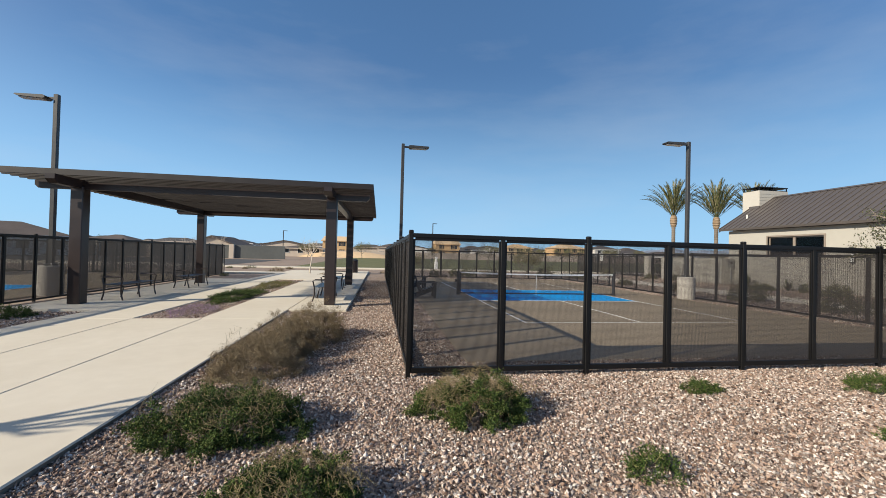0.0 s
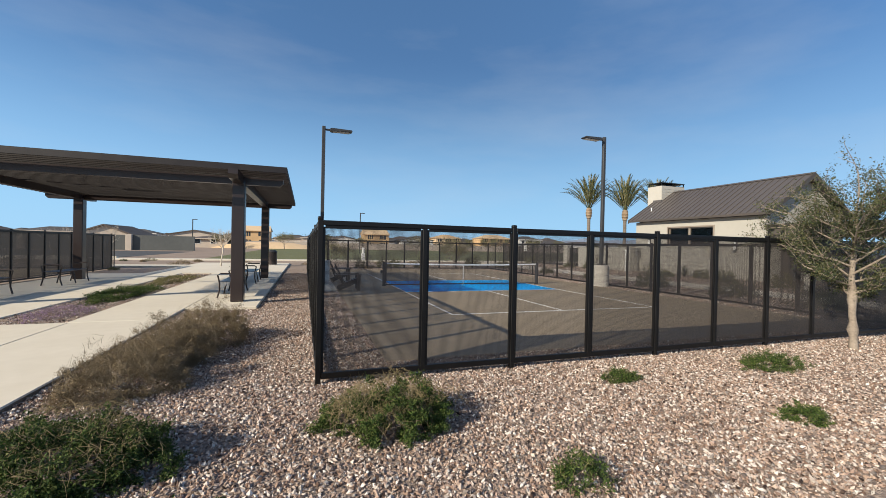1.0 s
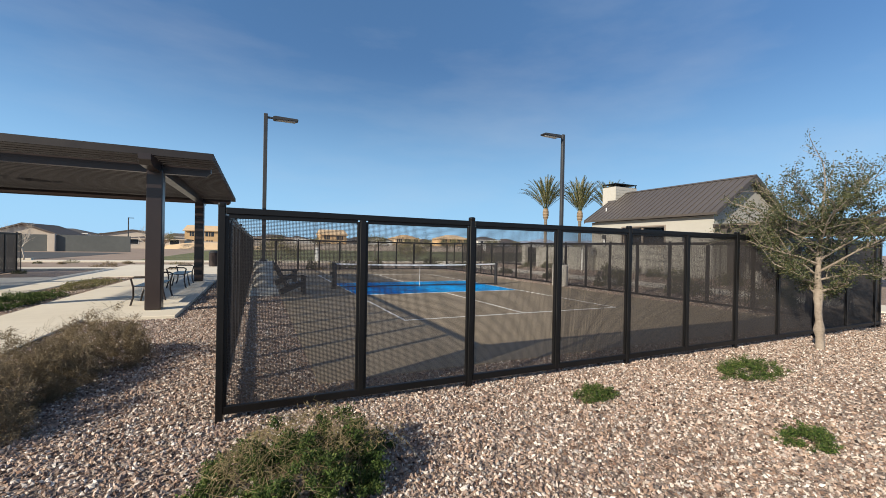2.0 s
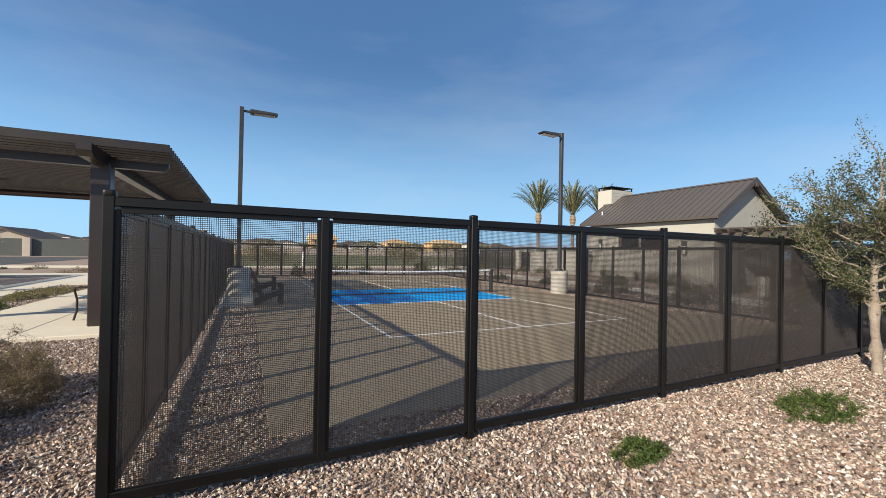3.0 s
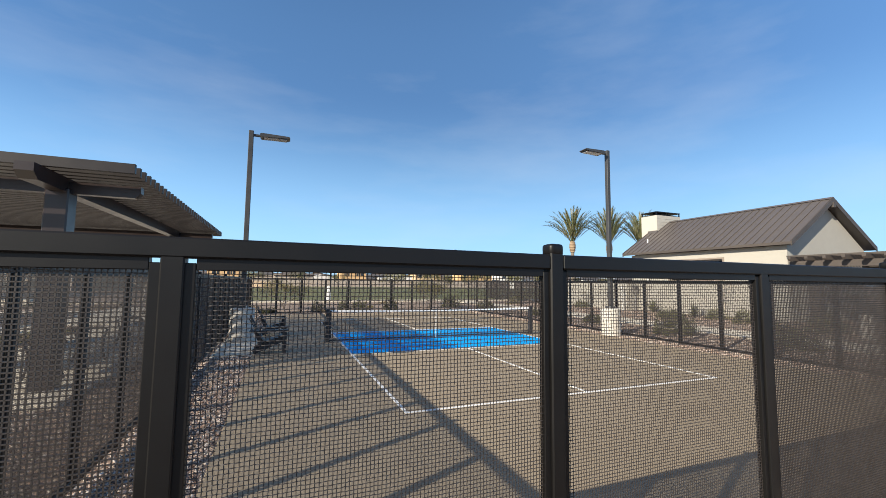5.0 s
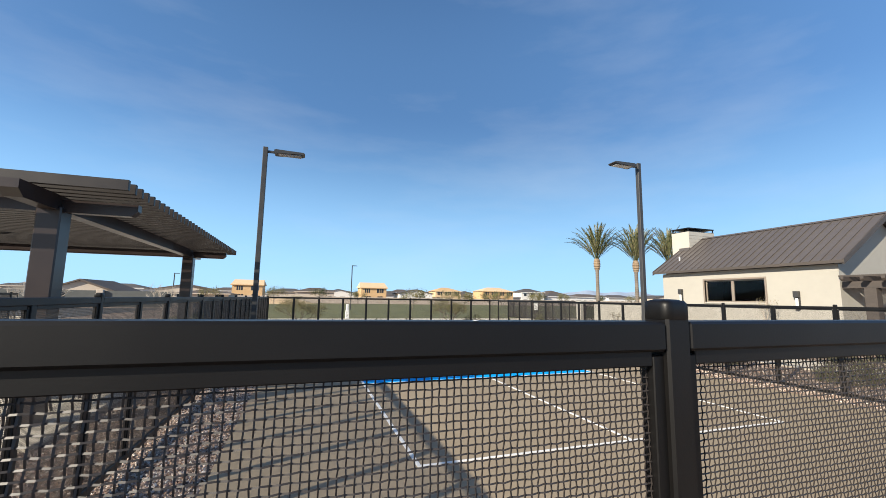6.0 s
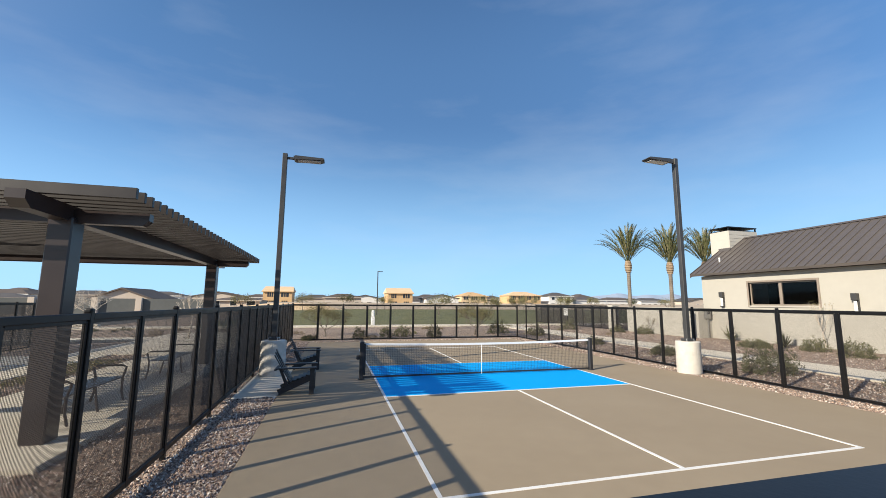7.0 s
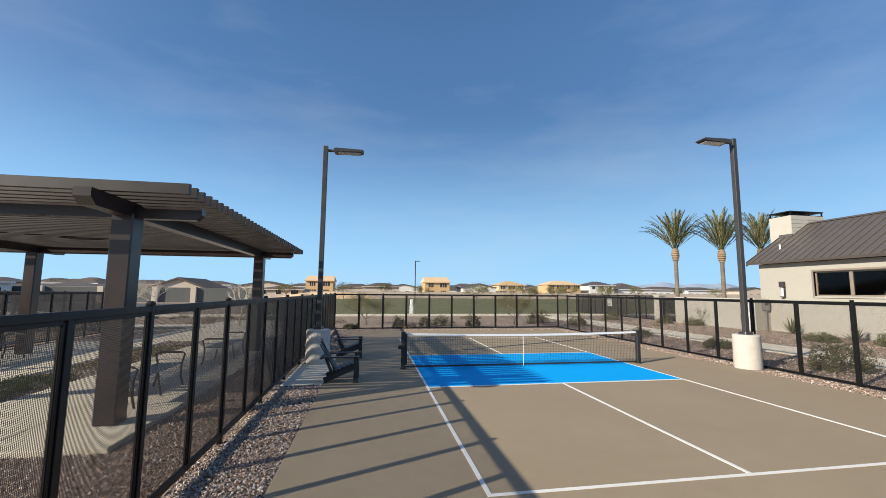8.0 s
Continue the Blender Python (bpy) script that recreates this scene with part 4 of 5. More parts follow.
for k, (x, y, r, h) in enumerate(((11.3, 5.0, 0.75, 0.85), (11.7, 1.8, 0.85, 0.75), (11.2, -1.2, 0.7, 0.7), (11.6, 9.3, 0.5, 0.4), (18.19, 10.69, 0.7, 0.32), (19.2, 8.9, 0.5, 0.55), (18.4, 7.0, 0.6, 0.6),
                                  (19.23, 18.98, 0.55, 0.55), (18.6, 20.8, 0.5, 0.45), (16.8, 24.2, 0.6, 0.8), (11.6, 19.8, 0.6, 0.6), (0.3, 19.0, 0.32, 0.62), (1.9, 19.6, 0.35, 0.6), (2.9, 20.2, 0.5, 0.6),
                                  (4.7, 19.3, 0.42, 0.75), (9.6, 21.4, 0.7, 0.9), (17.6, 3.6, 0.6, 0.7), (17.2, 0.6, 0.7, 0.8), (11.5, 13.5, 0.45, 0.35), (-2.3, 18.4, 0.4, 0.25))):
    shrub("desert_shrub", GREYL, (x, y, -0.02), r, r * 0.9, h, int(6000 * r), 0.066, LEAFGREY, 60 + k, 220, 0.2, 0.3, group="grey desert shrubs")
for k in range(26):
    x, y = rs.uniform(-26, -10.8), rs.uniform(13.5, 29)
    if -16.8 < x and 19 < y < 21.5:
        continue
    r = rs.uniform(0.18, 0.42)
    shrub("brush_tuft", "low dry desert brush tuft on bare soil", (x, y, -0.03), r, r, r * 0.55, 260, 0.09, LEAFDRY if k % 3 else LEAFGREY, 100 + k, 60, 0.12, 0.25, group="dry brush tufts")
for k in range(18):
    x, y = rs.uniform(-12, 18), rs.uniform(17.8, 28.5)
    r = rs.uniform(0.15, 0.4)
    shrub("brush_tuft", "low dry desert brush tuft on bare soil", (x, y, -0.03), r, r, r * 0.4, 220, 0.09, LEAFDRY if k % 4 else LEAFYELLOW, 140 + k, 50, 0.1, 0.25, group="dry brush tufts")


def tree(name, label, at, height, trunk_r, first, width, leaf, bark, seed, leaves=40, size=0.05, depth=4, cloud=0.2, lean=0.1, up=0.25):
    """Trunk and limbs that fork, with leaves gathered about the outer twigs."""
    rng = np.random.default_rng(seed)
    rr = random.Random(seed)
    root = thing(name, label, "tree", at)
    wood, fine, tips = Geo(), Geo(), []
    top = Vector((rr.uniform(-lean, lean), rr.uniform(-lean, lean), first))
    pts = [Vector((0, 0, -0.1)), Vector((0.02, 0.0, first * 0.3)), top * 0.7 + Vector((rr.uniform(-0.04, 0.04), 0, 0)), top]
    wood.tube(pts, [trunk_r * 1.25, trunk_r, trunk_r * 0.92, trunk_r * 0.85], 10)

    def grow(p, d, length, r, lvl):
        mid = p + d * length * 0.5 + Vector((rr.uniform(-1, 1), rr.uniform(-1, 1), rr.uniform(-0.5, 1))) * length * 0.09
        end = p + d * length
        (wood if lvl < 2 else fine).tube([p, mid, end], [r, r * 0.8, r * 0.6], 6 if lvl < 2 else 4, False)
        if lvl >= 2:
            tips.append((mid, end))
        if lvl >= depth:
            return
        for _ in range(3 if lvl < 2 else rr.choice((2, 3))):
            turn = Vector((rr.uniform(-1, 1) * width, rr.uniform(-1, 1) * width, rr.uniform(-0.25, 1) * up * 3))
            nd = (d + turn * 0.8).normalized()
            grow(p + d * length * rr.uniform(0.55, 1.0), nd, length * rr.uniform(0.6, 0.82), r * 0.58, lvl + 1)

    limbs = 4
    for k in range(limbs):
        a = 2 * math.pi * (k + rr.uniform(-0.3, 0.3)) / limbs
        d = Vector((math.cos(a) * width, math.sin(a) * width, rr.uniform(0.55, 1.0))).normalized()
        grow(top - Vector((0, 0, first * rr.uniform(0, 0.15))), d, (height - first) * 0.34, trunk_r * 0.6, 0)
    part("trunk", wood, bark, root, smooth=True)
    tagged(part("branchwork", fine, bark, root), kind="stuff")
    if leaves:
        c = []
        for a, b in tips:
            a, b = np.array(a), np.array(b)
            t = rng.uniform(0, 1.1, leaves)[:, None]
            c.append(a + (b - a) * t + rng.normal(size=(leaves, 3)) * cloud)
        c = np.concatenate(c)
        tagged(part("crown", leaf_mesh("crown", c, size, rng, 0.5, 0.1), leaf, root), kind="stuff")
    return root


def leader_tree(name, label, at, height, trunk_r, low, reach, leaf, bark, seed, limbs=20, leaves=60, size=0.04):
    """A young tree: a knotty leader with side limbs that shorten upwards, each with leafy shoots."""
    rng = np.random.default_rng(seed)
    rr = random.Random(seed)
    root = thing(name, label, "tree", at)
    wood, fine, c = Geo(), Geo(), []
    n = 22
    pts, rad = [], []
    for i in range(n + 1):
        t = i / n
        pts.append(Vector((0.05 * math.sin(3.1 * t + 1) + rr.uniform(-0.016, 0.016) - 0.04, 0.05 * math.sin(4.2 * t), -0.08 + t * (height * 0.86 + 0.08))))
        rad.append(trunk_r * (1.2 - 0.2 * min(1, 6 * t)) * (1 - 0.88 * max(0, t - 0.22) / 0.78) * rr.choice((0.85, 0.95, 1.0, 1.28)))
    wood.tube(pts, rad, 9)

    def along(z):
        for a, b in zip(pts, pts[1:]):
            if a.z <= z <= b.z:
                return a.lerp(b, (z - a.z) / (b.z - a.z))
        return pts[-1].copy()

    def shoot(p, d, length, r, lvl):
        q = [p]
        for k in range(4):
            d = (d + Vector((rr.uniform(-1, 1), rr.uniform(-1, 1), rr.uniform(-0.7, 1.0))) * 0.22).normalized()
            q.append(q[-1] + d * length / 4)
        (wood if lvl == 0 else fine).tube(q, [r, r * 0.85, r * 0.65, r * 0.5, r * 0.3], 5 if lvl == 0 else 3, False)
        if lvl:
            for a, b in zip(q, q[1:]):
                m = max(2, int(leaves * length * (0.72 if a.z < height * 0.75 else 0.5)))
                t = rng.uniform(0, 1, m)[:, None]
                c.append(np.array(a) + (np.array(b) - np.array(a)) * t + rng.normal(size=(m, 3)) * 0.045)
        if lvl < 2:
            for k in range(9 if lvl == 0 else 4):
                f = rr.uniform(0.12, 1.0)
                i = min(3, int(f * 4))
                b = q[i].lerp(q[i + 1], f * 4 - i)
                nd = (d + Vector((rr.uniform(-1, 1), rr.uniform(-1, 1), rr.uniform(-0.6, 1.1)))).normalized()
                shoot(b, nd, length * rr.uniform(0.3, 0.52), r * 0.5, lvl + 1)

    for k in range(limbs):
        t = k / (limbs - 1)
        z = low + (height * 0.70 - low) * t
        a = 2.4 * k + rr.uniform(-0.5, 0.5)
        el = radians(rr.uniform(8, 40) + 20 * t)
        ln = reach * (1.05 + 0.7 * math.sin(math.pi * min(1.0, 0.15 + 0.75 * t))) * rr.uniform(0.6, 1.12) * (0.55 if t < 0.12 else 1.0)
        shoot(along(z), Vector((math.cos(a) * math.cos(el), math.sin(a) * math.cos(el), math.sin(el))), ln, trunk_r * (0.42 - 0.22 * t), 0)
    shoot(pts[-1], Vector((0.15, 0, 1)).normalized(), height * 0.2, trunk_r * 0.2, 1)
    part("trunk", wood, bark, root, smooth=True)
    tagged(part("branchwork", fine, bark, root), kind="stuff")
    tagged(part("crown", leaf_mesh("crown", np.concatenate(c), size, rng, 0.5, 0.1), leaf, root), kind="stuff")
    return root


leader_tree("tree", "young olive-green tree with a pale knotty trunk in the gravel", (5.62, -4.62, 0), 3.3, 0.060, 0.80, 0.76, LEAFOLIVE, BARK, 9, 24, 50, 0.036)
tree("bare_tree", "young bare tree beside the concrete walk", (-10.65, -7.09, 0), 3.7, 0.07, 2.2, 0.62, LEAFOLIVE, BARK, 17, 0, 0.05, 2, 0.08)
tree("desert_tree", "thin desert tree with sparse yellowish leaves", (-1.5, 20.9, 0), 2.7, 0.04, 0.35, 1.15, LEAFYELLOW, TWIGBARK, 21, 14, 0.06, 4, 0.12)
tree("desert_tree", "thin desert tree with sparse yellowish leaves", (7.7, 20.6, 0), 2.8, 0.05, 0.4, 1.2, LEAFYELLOW, TWIGBARK, 22, 14, 0.06, 4, 0.12)
tree("plaza_tree", "young nearly leafless tree in the plaza", (-8.25, 19.6, 0.05), 3.0, 0.04, 1.3, 0.8, LEAFYELLOW, PALEBARK, 23, 0, 0.07, 4, 0.1)
tree("wall_sapling", "thin sapling before the stucco wall", (20.35, 9.19, 0), 2.7, 0.02, 0.8, 0.24, LEAFYELLOW, PALEBARK, 24, 1, 0.05, 3, 0.08)
tree("wall_sapling", "thin sapling before the stucco wall", (19.83, 18.91, 0), 1.5, 0.018, 0.3, 0.45, LEAFYELLOW, TWIGBARK, 25, 1, 0.05, 3, 0.08)
for k, (x, y, h) in enumerate(((-19, 33, 3.6), (-22, 36, 3.4), (-30, 52, 4.2), (-24, 44, 3.6), (-34, 56, 4.0))):
    tree("street_tree", "young leafless tree with whitish bark near the street", (x, y, 0), h, 0.05, 1.0, 0.9, LEAFYELLOW, PALEBARK, 200 + k, 0, 0.09, 4, 0.12)
for k, (x, y, h) in enumerate(((16, 62, 4.5), (36, 74, 4.5), (27, 66, 4.0), (-8, 96, 5), (47, 90, 5.5), (54, 84, 5), (62, 98, 5), (12, 104, 5), (40, 112, 6), (76, 104, 5), (90, 90, 5), (-22, 100, 5))):
    tree("park_tree", "small thin park tree with yellow-green leaves", (x, y, 0), h, 0.09, 1.2, 0.95, LEAFYELLOW, TWIGBARK, 220 + k, 9, 0.20, 3, 0.36)


def spiky_plant(at, height, blades, seed):
    """A rosette of narrow pointed blades, folded along the middle."""
    rr = random.Random(seed)
    root = thing("desert_spoon", "spiky grey-green desert plant before the stucco wall", "plant", at, 0, "spiky plants by the wall")
    g = Geo()
    for k in range(blades):
        a = 2.4 * k
        el = radians(rr.uniform(25, 85))
        d = Vector((math.cos(a) * math.cos(el), math.sin(a) * math.cos(el), math.sin(el)))
        side = Vector((-math.sin(a), math.cos(a), 0))
        ln = height * rr.uniform(0.7, 1.1)
        tip = d * ln - Vector((0, 0, 0.12 * ln * math.cos(el)))
        mid = d * ln * 0.45
        g.add([-side * 0.02, side * 0.02, mid + side * 0.026, mid - side * 0.026, tip, mid - Vector((0, 0, 0.012))], [(0, 1, 2, 5), (0, 5, 3), (3, 5, 4), (5, 2, 4)])
    tagged(part("blades", g, LEAFGREY, root), kind="stuff")
    return root


spiky_plant((20.3, 13.66, 0.0), 0.95, 46, 3)
spiky_plant((19.38, 10.23, 0.0), 0.8, 40, 4)


def palm(at, height, seed):
    rng = np.random.default_rng(seed)
    rr = random.Random(seed)
    root = thing("palm_tree", "tall date palm with an upright feathery crown", "palm tree", at, 0, "palms behind the clubhouse")
    g = Geo()
    prof = [(0.36, -0.2), (0.28, 0.5)]
    n = 22
    for k in range(n):
        z = 0.6 + k * (height - 2.0 - 0.6) / n
        prof += [(0.235, z), (0.27, z + 0.12)]
    g.lathe(prof + [(0.26, height - 1.9)], 14)
    part("trunk", g, PALMBARK, root)
    b = Geo()
    bp = [(0.27, height - 1.9)]
    for k in range(7):
        z = height - 1.85 + k * 0.24
        r = 0.30 + 0.17 * math.sin(math.pi * (k + 0.8) / 8)
        bp += [(r + 0.05, z), (r - 0.03, z + 0.16)]
    b.lathe(bp + [(0.12, height - 0.1)], 14)
    part("boot_ball", b, PALMBOOT, root, "bulging ball of trimmed frond bases")
    for k in range(54):
        a = 2.4 * k + rr.uniform(-0.3, 0.3)
        el = radians(88 - 46 * (k / 53) ** 1.05)
        length = rr.uniform(4.8, 5.8)
        out = np.array([math.cos(a), math.sin(a), 0.0])
        steps = 20
        p = np.array([0, 0, height - 0.45]) + out * 0.12
        e = el
        spine = [p]
        for i in range(steps):
            e -= radians(0.1 + 9.0 * (i / steps) ** 2) * (0.35 + 0.65 * math.cos(el))
            p = p + (out * math.cos(e) + np.array([0, 0, 1]) * math.sin(e)) * length / steps
            spine.append(p)
        spine = np.array(spine)
        d = np.gradient(spine, axis=0)
        d /= np.linalg.norm(d, axis=1)[:, None]
        side = np.cross(d, np.array([0, 0, 1.0]))
        side /= np.linalg.norm(side, axis=1)[:, None] + 1e-6
        upv = np.cross(side, d)
        vs, fs = [], []
        for i in range(1, steps + 1):
            for s in (-1, 1) if i > 3 else ():
                ln = 0.74 * math.sin(math.pi * (0.02 + 0.86 * i / steps)) + 0.05
                q = d[i] * 1.5 + s * side[i] * 0.55 + upv[i] * 0.22 + rng.normal(size=3) * 0.1
                q = q / np.linalg.norm(q) * ln
                w = d[i] * 0.11
                o = len(vs)
                vs += [spine[i] - w, spine[i] + w, spine[i] + q * 0.6 + w, spine[i] + q]
                fs.append((o, o + 1, o + 2, o + 3))
            o = len(vs)
            vs += [spine[i - 1] - side[i] * 0.035, spine[i - 1] + side[i] * 0.035, spine[i] + side[i] * 0.035, spine[i] - side[i] * 0.035]
            fs.append((o, o + 1, o + 2, o + 3))
        part("frond", Geo().add(vs, fs), FROND, root)
    return root


palm((39.4, 44.3, 0), 8.35, 1)
palm((44.9, 42.5, 0), 8.15, 2)
palm((52.4, 43.6, 0), 8.6, 3)


# ---------------------------------------------------------------- distance
def far_house(at, w, d, h, walls, roof, storeys=1, rz=0.0, ridge=1.6, label="house", gable=False, hip=0.42):
    root = thing("distant_house", label, "house", at, rz)
    e = 0.5
    if gable:
        part("wall", Geo().prism([(-w / 2, -0.2), (w / 2, -0.2), (w / 2, h), (0, h + ridge - 0.12), (-w / 2, h)], -d / 2, d / 2), walls, root)
    else:
        part("wall", Geo().box(-w / 2, w / 2, -d / 2, d / 2, -0.2, h), walls, root)
    if gable:
        r = Geo().prism([(-w / 2 - e, h - 0.2), (0, h + ridge - 0.1), (w / 2 + e, h - 0.2), (w / 2 + e, h + 0.05), (0, h + ridge + 0.18), (-w / 2 - e, h + 0.05)], -d / 2 - e, d / 2 + e)
    else:
        k = min(w, d) * hip
        v = [(-w / 2 - e, -d / 2 - e, h - 0.05), (w / 2 + e, -d / 2 - e, h - 0.05), (w / 2 + e, d / 2 + e, h - 0.05), (-w / 2 - e, d / 2 + e, h - 0.05),
             (-w / 2 + k, 0, h + ridge), (w / 2 - k, 0, h + ridge)]
        r = Geo().add(v, [(0, 1, 5, 4), (2, 3, 4, 5), (1, 2, 5), (3, 0, 4), (3, 2, 1, 0)])
    part("roof", r, roof, root)
    if not gable:
        part("fascia", Geo().box(-w / 2 - e - 0.02, w / 2 + e + 0.02, -d / 2 - e - 0.06, -d / 2 - e, h - 0.22, h + 0.02), walls, root)
    n = max(2, int(w / 3.2))
    for s in range(storeys):
        z = 0.9 + s * (h / storeys)
        for i in range(n):
            x = -w / 2 + (i + 0.5) * w / n
            if (i * 7 + s * 3 + int(w)) % 5 == 0:
                continue
            ww = 0.75 if (i + s) % 2 else 1.05
            if walls in (SHEATHING, SHEATHING2):
                # Dark panel on the solid wall stands in for an unlit hole.
                gap = part("opening", Geo().box(x - ww - 0.2, x + ww + 0.2, -d / 2 - 0.03, -d / 2 + 0.1, z - (0.7 if s == 0 else 0), z + 1.5), DARKOPEN, root, "dark panel painted as an unlit unglazed opening")
                for o in (-0.35, 0.35):
                    part("stud", Geo().box(x + o - 0.07, x + o + 0.07, -d / 2 - 0.06, -d / 2 - 0.031, z - (0.7 if s == 0 else 0), z + 1.5), walls, gap)
                continue
            win = part("window", Geo().box(x - ww, x + ww, -d / 2 - 0.06, -d / 2 + 0.05, z, z + 1.3), FARWHITE, root)
            part("pane", Geo().box(x - ww + 0.1, x + ww - 0.1, -d / 2 - 0.075, -d / 2, z + 0.1, z + 1.2), DARKOPEN, win)
    return root


NEWH = "unfinished two-storey house in orange sheathing far beyond the lawn"
ONE = "distant single-storey stucco house with a dark tile roof"
far_house((-20, 152, 0), 9.5, 10, 5.6, SHEATHING, SHEATHING2, 2, 0, 1.9, NEWH, hip=0.0)
far_house((23, 152, 0), 9.5, 10, 5.5, SHEATHING, SHEATHING2, 2, 0, 2.1, NEWH, hip=0.0)
far_house((74.5, 152, 0), 14, 10, 5.2, SHEATHING, SHEATHING2, 2, 0, 1.7, NEWH)
far_house((54, 156, 0), 11, 10, 4.9, SHEATHING2, SHEATHING, 2, 0, 1.6, NEWH)
far_house((91.5, 153, 0), 11, 10, 5.2, FARWHITE, FARROOF, 2, 0, 1.6, "distant white two-storey stucco house")
for k, (x, y, w, white) in enumerate(((2, 150, 13, 0), (39, 151, 13, 1), (108, 156, 15, 1), (127, 160, 17, 1), (150, 165, 17, 1), (172, 160, 15, 0), (195, 166, 16, 1), (220, 170, 17, 1), (246, 168, 16, 1),
                                      (-38, 150, 15, 0), (-56, 148, 15, 1), (-74, 146, 15, 0), (-92, 142, 15, 1), (-112, 136, 15, 0), (-132, 128, 15, 1), (63, 172, 14, 0), (-8, 175, 14, 0), (12, 178, 14, 1), (-30, 180, 15, 1))):
    far_house((x, y, 0), w, 11, 3.7, FARWHITE if white else FARTAN, FARROOF if k % 3 else FARROOF2, 1, 0, 1.4, ONE, k % 4 == 1)
rh = random.Random(31)
for row, (y, first, last, step) in enumerate(((200, -190, 330, 17.0), (245, -230, 400, 21.0))):
    x = first
    while x < last:
        two = rh.random() < 0.22
        far_house((round(x + rh.uniform(-3, 3), 1), y + rh.uniform(-6, 6), 0), rh.uniform(12, 16), 11, 5.4 if two else rh.uniform(2.9, 3.4), FARWHITE if rh.random() < 0.5 else FARTAN, FARROOF if rh.random() < 0.65 else FARROOF2,
                  2 if two else 1, rh.choice((0.0, 90.0)), rh.uniform(1.6, 2.4), "distant two-storey stucco house with a dark tile roof" if two else ONE, rh.random() < 0.35)
        x += step * rh.uniform(0.85, 1.3)
for k in range(22):
    tree("far_tree", "small dark tree between distant houses", (rh.uniform(-150, 260), rh.choice((140, 168, 190, 222)), 0), rh.uniform(4.5, 7.0), 0.12, 1.4, 0.8, LEAFOLIVE, TWIGBARK, 300 + k, 14, 0.42, 2, 0.55)
far_house((205, 146, 0), 14, 10, 4.6, SHEATHING2, SHEATHING2, 2, 0, 1.4, NEWH)
far_house((-39.8, 92, 0), 9.5, 13, 2.4, FARTAN, FARROOF2, 1, 0, 1.9, "tan stucco house with a brown gable roof beyond the street", True)
far_house((-62, 92, 0), 12, 13, 2.4, FARTAN, FARROOF, 1, 10, 0.9, "pale stucco house with a brown tile roof beyond the street")
far_house((-25, 112, 0), 12, 12, 2.3, FARTAN, FARROOF2, 1, 0, 0.9, ONE)
far_house((-62, 62, 0), 18, 14, 2.9, FARWHITE, FARROOF2, 1, 35, 2.2, "pale stucco house with a brown tile roof beyond the street")
far_house((-78, 46, 0), 16, 14, 2.9, FARTAN, FARROOF2, 1, 55, 2.0, "tan stucco house with a brown tile roof beyond the street")
structure("block_wall", Geo().box(-140, 260, 122, 122.3, -0.2, 1.95), WALLBLOCK, "tan block wall along the far edge of the park", "wall")
structure("screen_wall", Geo().box(-60, -20.2, 66, 66.3, -0.2, 2.3), SCREEN, "grey-green yard wall beyond the street", "wall")
for x in (-29.0, -34.5, -42, -50):
    p = thing("wall_pier", "tan stucco wall pier", "pillar", (x, 65.9, 0))
    part("shaft", Geo().box(-0.4, 0.4, -0.35, 0.35, -0.2, 2.42, 0.03), FARTAN, p)
pale = thing("soil_berm", "pale mound of graded soil beyond the street", "mound", (-12, 106, 0))
part("mound", Geo().lathe([(14, -0.1), (10, 0.9), (6, 1.5), (2, 1.7)], 28, Matrix.Diagonal((1.0, 0.35, 1, 1))), SHEATHING2, pale)


def far_lamp(at, h, rz):
    root = thing("street_lamp", "thin dark street lamp with a flat head", "street lamp", at, rz)
    part("pole", Geo().box(-0.07, 0.07, -0.07, 0.07, -0.1, h, 0.01), POLE, root)
    part("head", Geo().box(0.05, 0.75, -0.14, 0.14, h - 0.12, h - 0.02, 0.02), POLE, root)


far_lamp((5.5, 60, 0), 6.9, 0)
far_lamp((-22.8, 76, 0), 5.6, 0)
bol = thing("marker_post", "white utility marker post at the lawn edge", "post", (2.3, 32.2, 0))
part("shaft", Geo().box(-0.16, 0.16, -0.16, 0.16, 0, 0.75, 0.03), WHITE, bol)
part("head", Geo().box(-0.13, 0.13, -0.13, 0.13, 0.75, 1.3, 0.06), WHITE, bol)


def ridge(name, label, x0, x1, y, base, high, step, material, seed):
    rr = random.Random(seed)
    ph = [rr.uniform(0, 6.28) for _ in range(5)]
    v, f = [], []
    n = int((x1 - x0) / step)
    for i in range(n + 1):
        x = x0 + i * step
        t = i / n
        z = base + high * (0.45 + 0.22 * math.sin(5 * t + ph[0]) + 0.14 * math.sin(13 * t + ph[1]) + 0.09 * math.sin(31 * t + ph[2]) + 0.05 * math.sin(77 * t + ph[3])) * min(1, 5 * t, 5 * (1 - t))
        v += [(x, y, -2), (x, y + high, max(z, 0))]
    for i in range(n):
        f.append((2 * i, 2 * i + 2, 2 * i + 3, 2 * i + 1))
    structure(name, Geo().add(v, f), material, label, "hills")


ridge("backdrop_mountains", "mountain range on the horizon with blue haze in its colour", 1500, 4600, 2600, 24, 96, 12, MOUNTAIN, 3)
ridge("backdrop_brush", "dark band of trees and roofs on the horizon", -420, 420, 330, 1, 8.0, 1.5, HILL, 4)
ridge("backdrop_brush_west", "dark band of low hills on the horizon", -900, -150, 420, 1, 11, 3, HILL, 6)


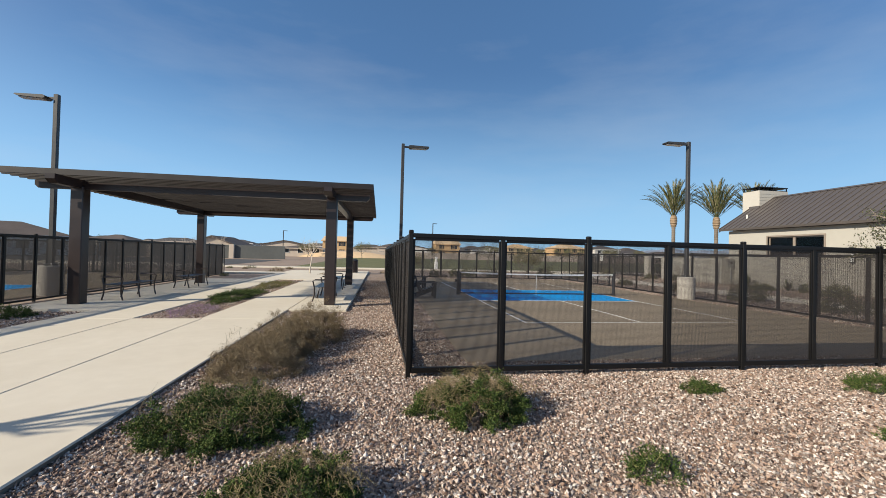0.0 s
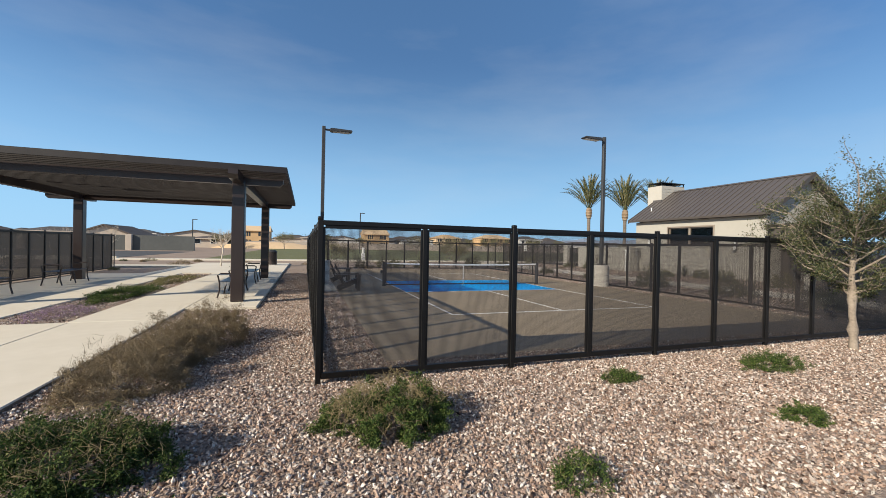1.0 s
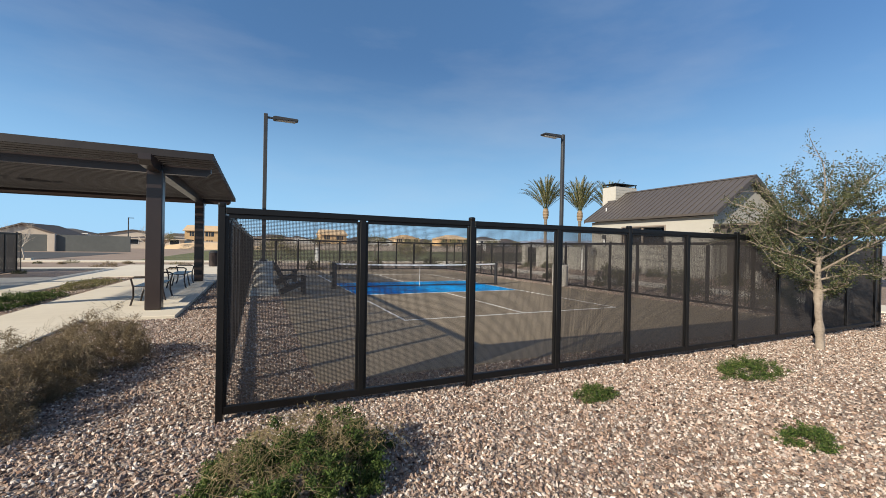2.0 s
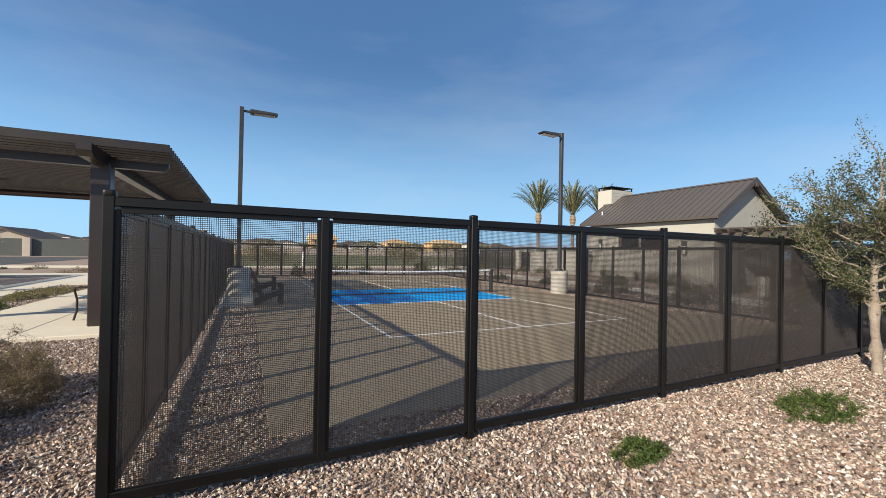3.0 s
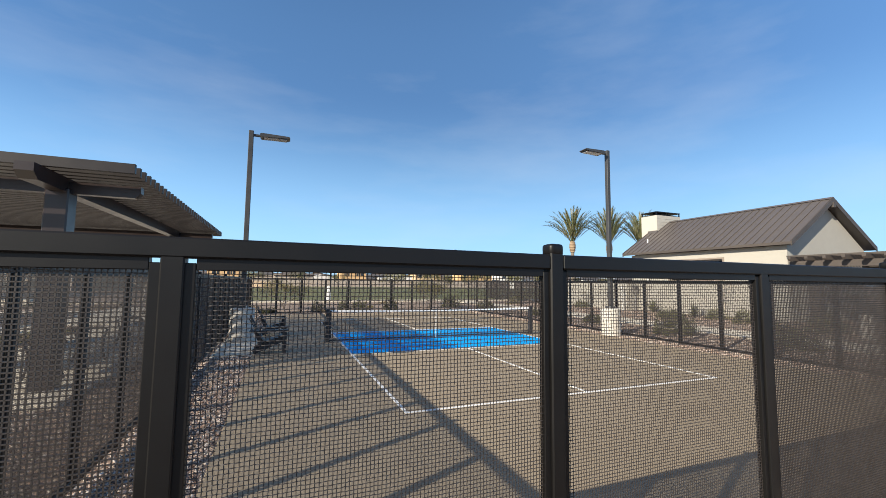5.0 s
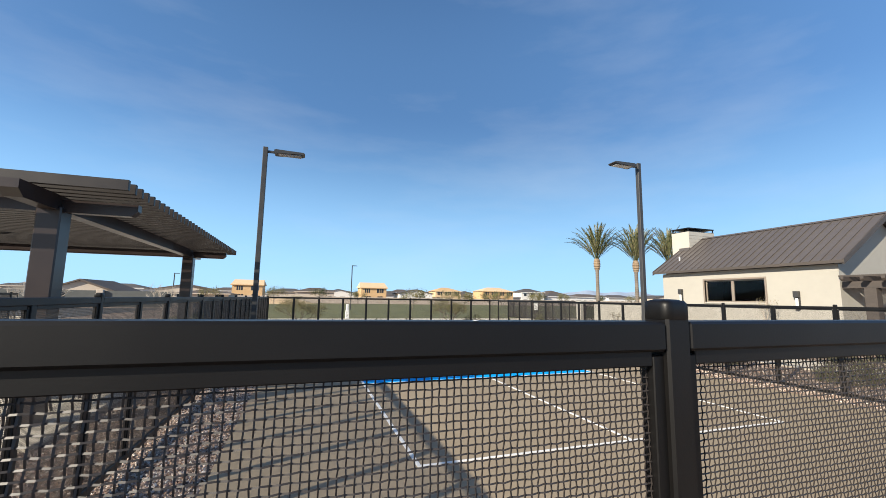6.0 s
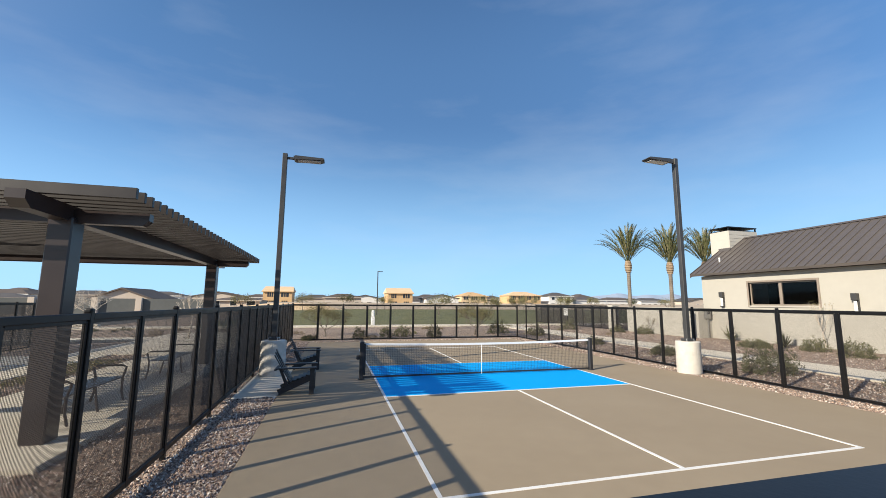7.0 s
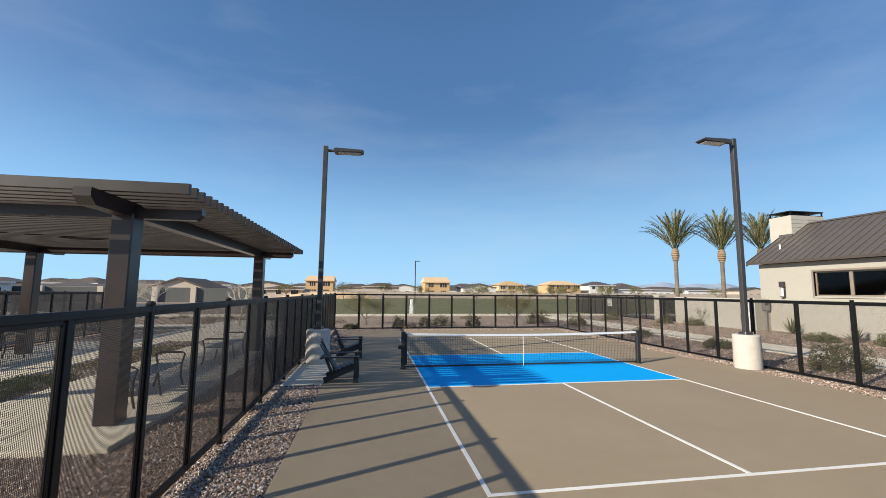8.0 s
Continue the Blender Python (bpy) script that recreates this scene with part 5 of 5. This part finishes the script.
# ---------------------------------------------------------------- loose gravel
def gravel(name, label, x0, x1, y0, y1, density, lo, hi, seed, fine=False, z=-0.012, keep_off=()):
    """Crushed stones lying loose on the bed: one body of many small angular stones."""
    rng = np.random.default_rng(seed)
    n = int((x1 - x0) * (y1 - y0) * density)
    c = np.stack((rng.uniform(x0, x1, n), rng.uniform(y0, y1, n), np.zeros(n)), 1)
    for a, b, d, e in keep_off:
        c = c[~((c[:, 0] > a) & (c[:, 0] < b) & (c[:, 1] > d) & (c[:, 1] < e))]
    n = len(c)
    if fine:
        base = np.array([(1, 0, 0), (-1, 0, 0), (0, 1, 0), (0, -1, 0), (0, 0, 1), (0, 0, -1.0)])
        tri = np.array([(0, 2, 4), (2, 1, 4), (1, 3, 4), (3, 0, 4), (2, 0, 5), (1, 2, 5), (3, 1, 5), (0, 3, 5)])
    else:
        base = np.array([(1, 0.1, 0), (-0.55, 0.9, 0.1), (-0.55, -0.9, 0), (0.1, 0, 1), (0, 0, -1.0)])
        tri = np.array([(0, 1, 3), (1, 2, 3), (2, 0, 3), (1, 0, 4), (2, 1, 4), (0, 2, 4)])
    k = len(base)
    s = lo + (hi - lo) * rng.uniform(0, 1, n) ** 1.6
    shape = base[None] * (1 + rng.normal(0, 0.22, (n, k, 1)))
    shape = shape * np.stack((s * rng.uniform(0.9, 1.5, n), s * rng.uniform(0.6, 1.0, n), s * rng.uniform(0.45, 0.85, n)), 1)[:, None, :]
    q = rng.normal(size=(n, 4)) * np.array([1.0, 0.45, 0.45, 1.0])
    q /= np.linalg.norm(q, axis=1)[:, None]
    w, x, y, zq = q.T
    rot = np.stack((1 - 2 * (y * y + zq * zq), 2 * (x * y - zq * w), 2 * (x * zq + y * w), 2 * (x * y + zq * w), 1 - 2 * (x * x + zq * zq), 2 * (y * zq - x * w),
                    2 * (x * zq - y * w), 2 * (y * zq + x * w), 1 - 2 * (x * x + y * y)), 1).reshape(n, 3, 3)
    v = np.einsum("nij,nkj->nki", rot, shape)
    c[:, 2] = z + s * rng.uniform(0.15, 0.75, n)
    v = (v + c[:, None, :]).reshape(-1, 3)
    f = (tri[None] + (np.arange(n) * k)[:, None, None]).reshape(-1, 3)
    ob = new(name, arrays_mesh(name, v, f))
    ob.data.materials.append(STONES)
    return tagged(ob, label, "gravel", kind="stuff")


GL = "loose crushed pinkish and white granite stones"
gravel("gravel", GL, -5.84, 2.2, -7.2, -4.0, 2400, 0.0065, 0.0205, 1, True)
gravel("gravel", GL, -5.85, -5.74, -7.2, 1.7, 2600, 0.009, 0.019, 13, True, 0.0)
gravel("gravel", GL, -5.85, -5.79, -7.2, 1.7, 2200, 0.009, 0.017, 14, True, 0.013)
gravel("gravel", GL, 2.2, 10.5, -7.4, -4.0, 1300, 0.0085, 0.021, 2)
gravel("gravel", GL, -5.84, -3.1, -4.0, 1.74, 1900, 0.0075, 0.0195, 3, True)
gravel("gravel", GL, -3.1, -2.21, -4.0, 5.14, 1900, 0.0085, 0.021, 4, True)
gravel("gravel", GL, -2.21, 9.45, -4.0, -3.36, 1400, 0.009, 0.022, 5)
gravel("gravel", GL, 8.71, 9.45, -3.36, 17.0, 520, 0.011, 0.024, 6, keep_off=((8.6, 9.45, 5.2, 6.1),))
gravel("gravel", GL, -4.35, -3.1, 1.74, 14, 700, 0.010, 0.022, 7)
gravel("gravel", GL, -8.75, -7.41, 0.36, 13.1, 450, 0.010, 0.026, 8, z=0.03)
gravel("gravel", GL, -3.1, -2.21, 9.31, 17.0, 600, 0.010, 0.024, 9)
gravel("gravel", GL, -2.21, 8.7, 17.01, 17.6, 400, 0.012, 0.026, 10)
gravel("gravel", GL, 9.55, 12.68, -4, 17, 190, 0.014, 0.032, 11)
gravel("gravel", GL, -5.84, 6.5, -10.5, -7.2, 420, 0.010, 0.024, 16)
gravel("gravel", GL, 14.77, 20.05, 2, 24, 90, 0.012, 0.030, 15)
gravel("gravel", GL, -12.4, -10.32, -4, 1.74, 400, 0.012, 0.028, 12)
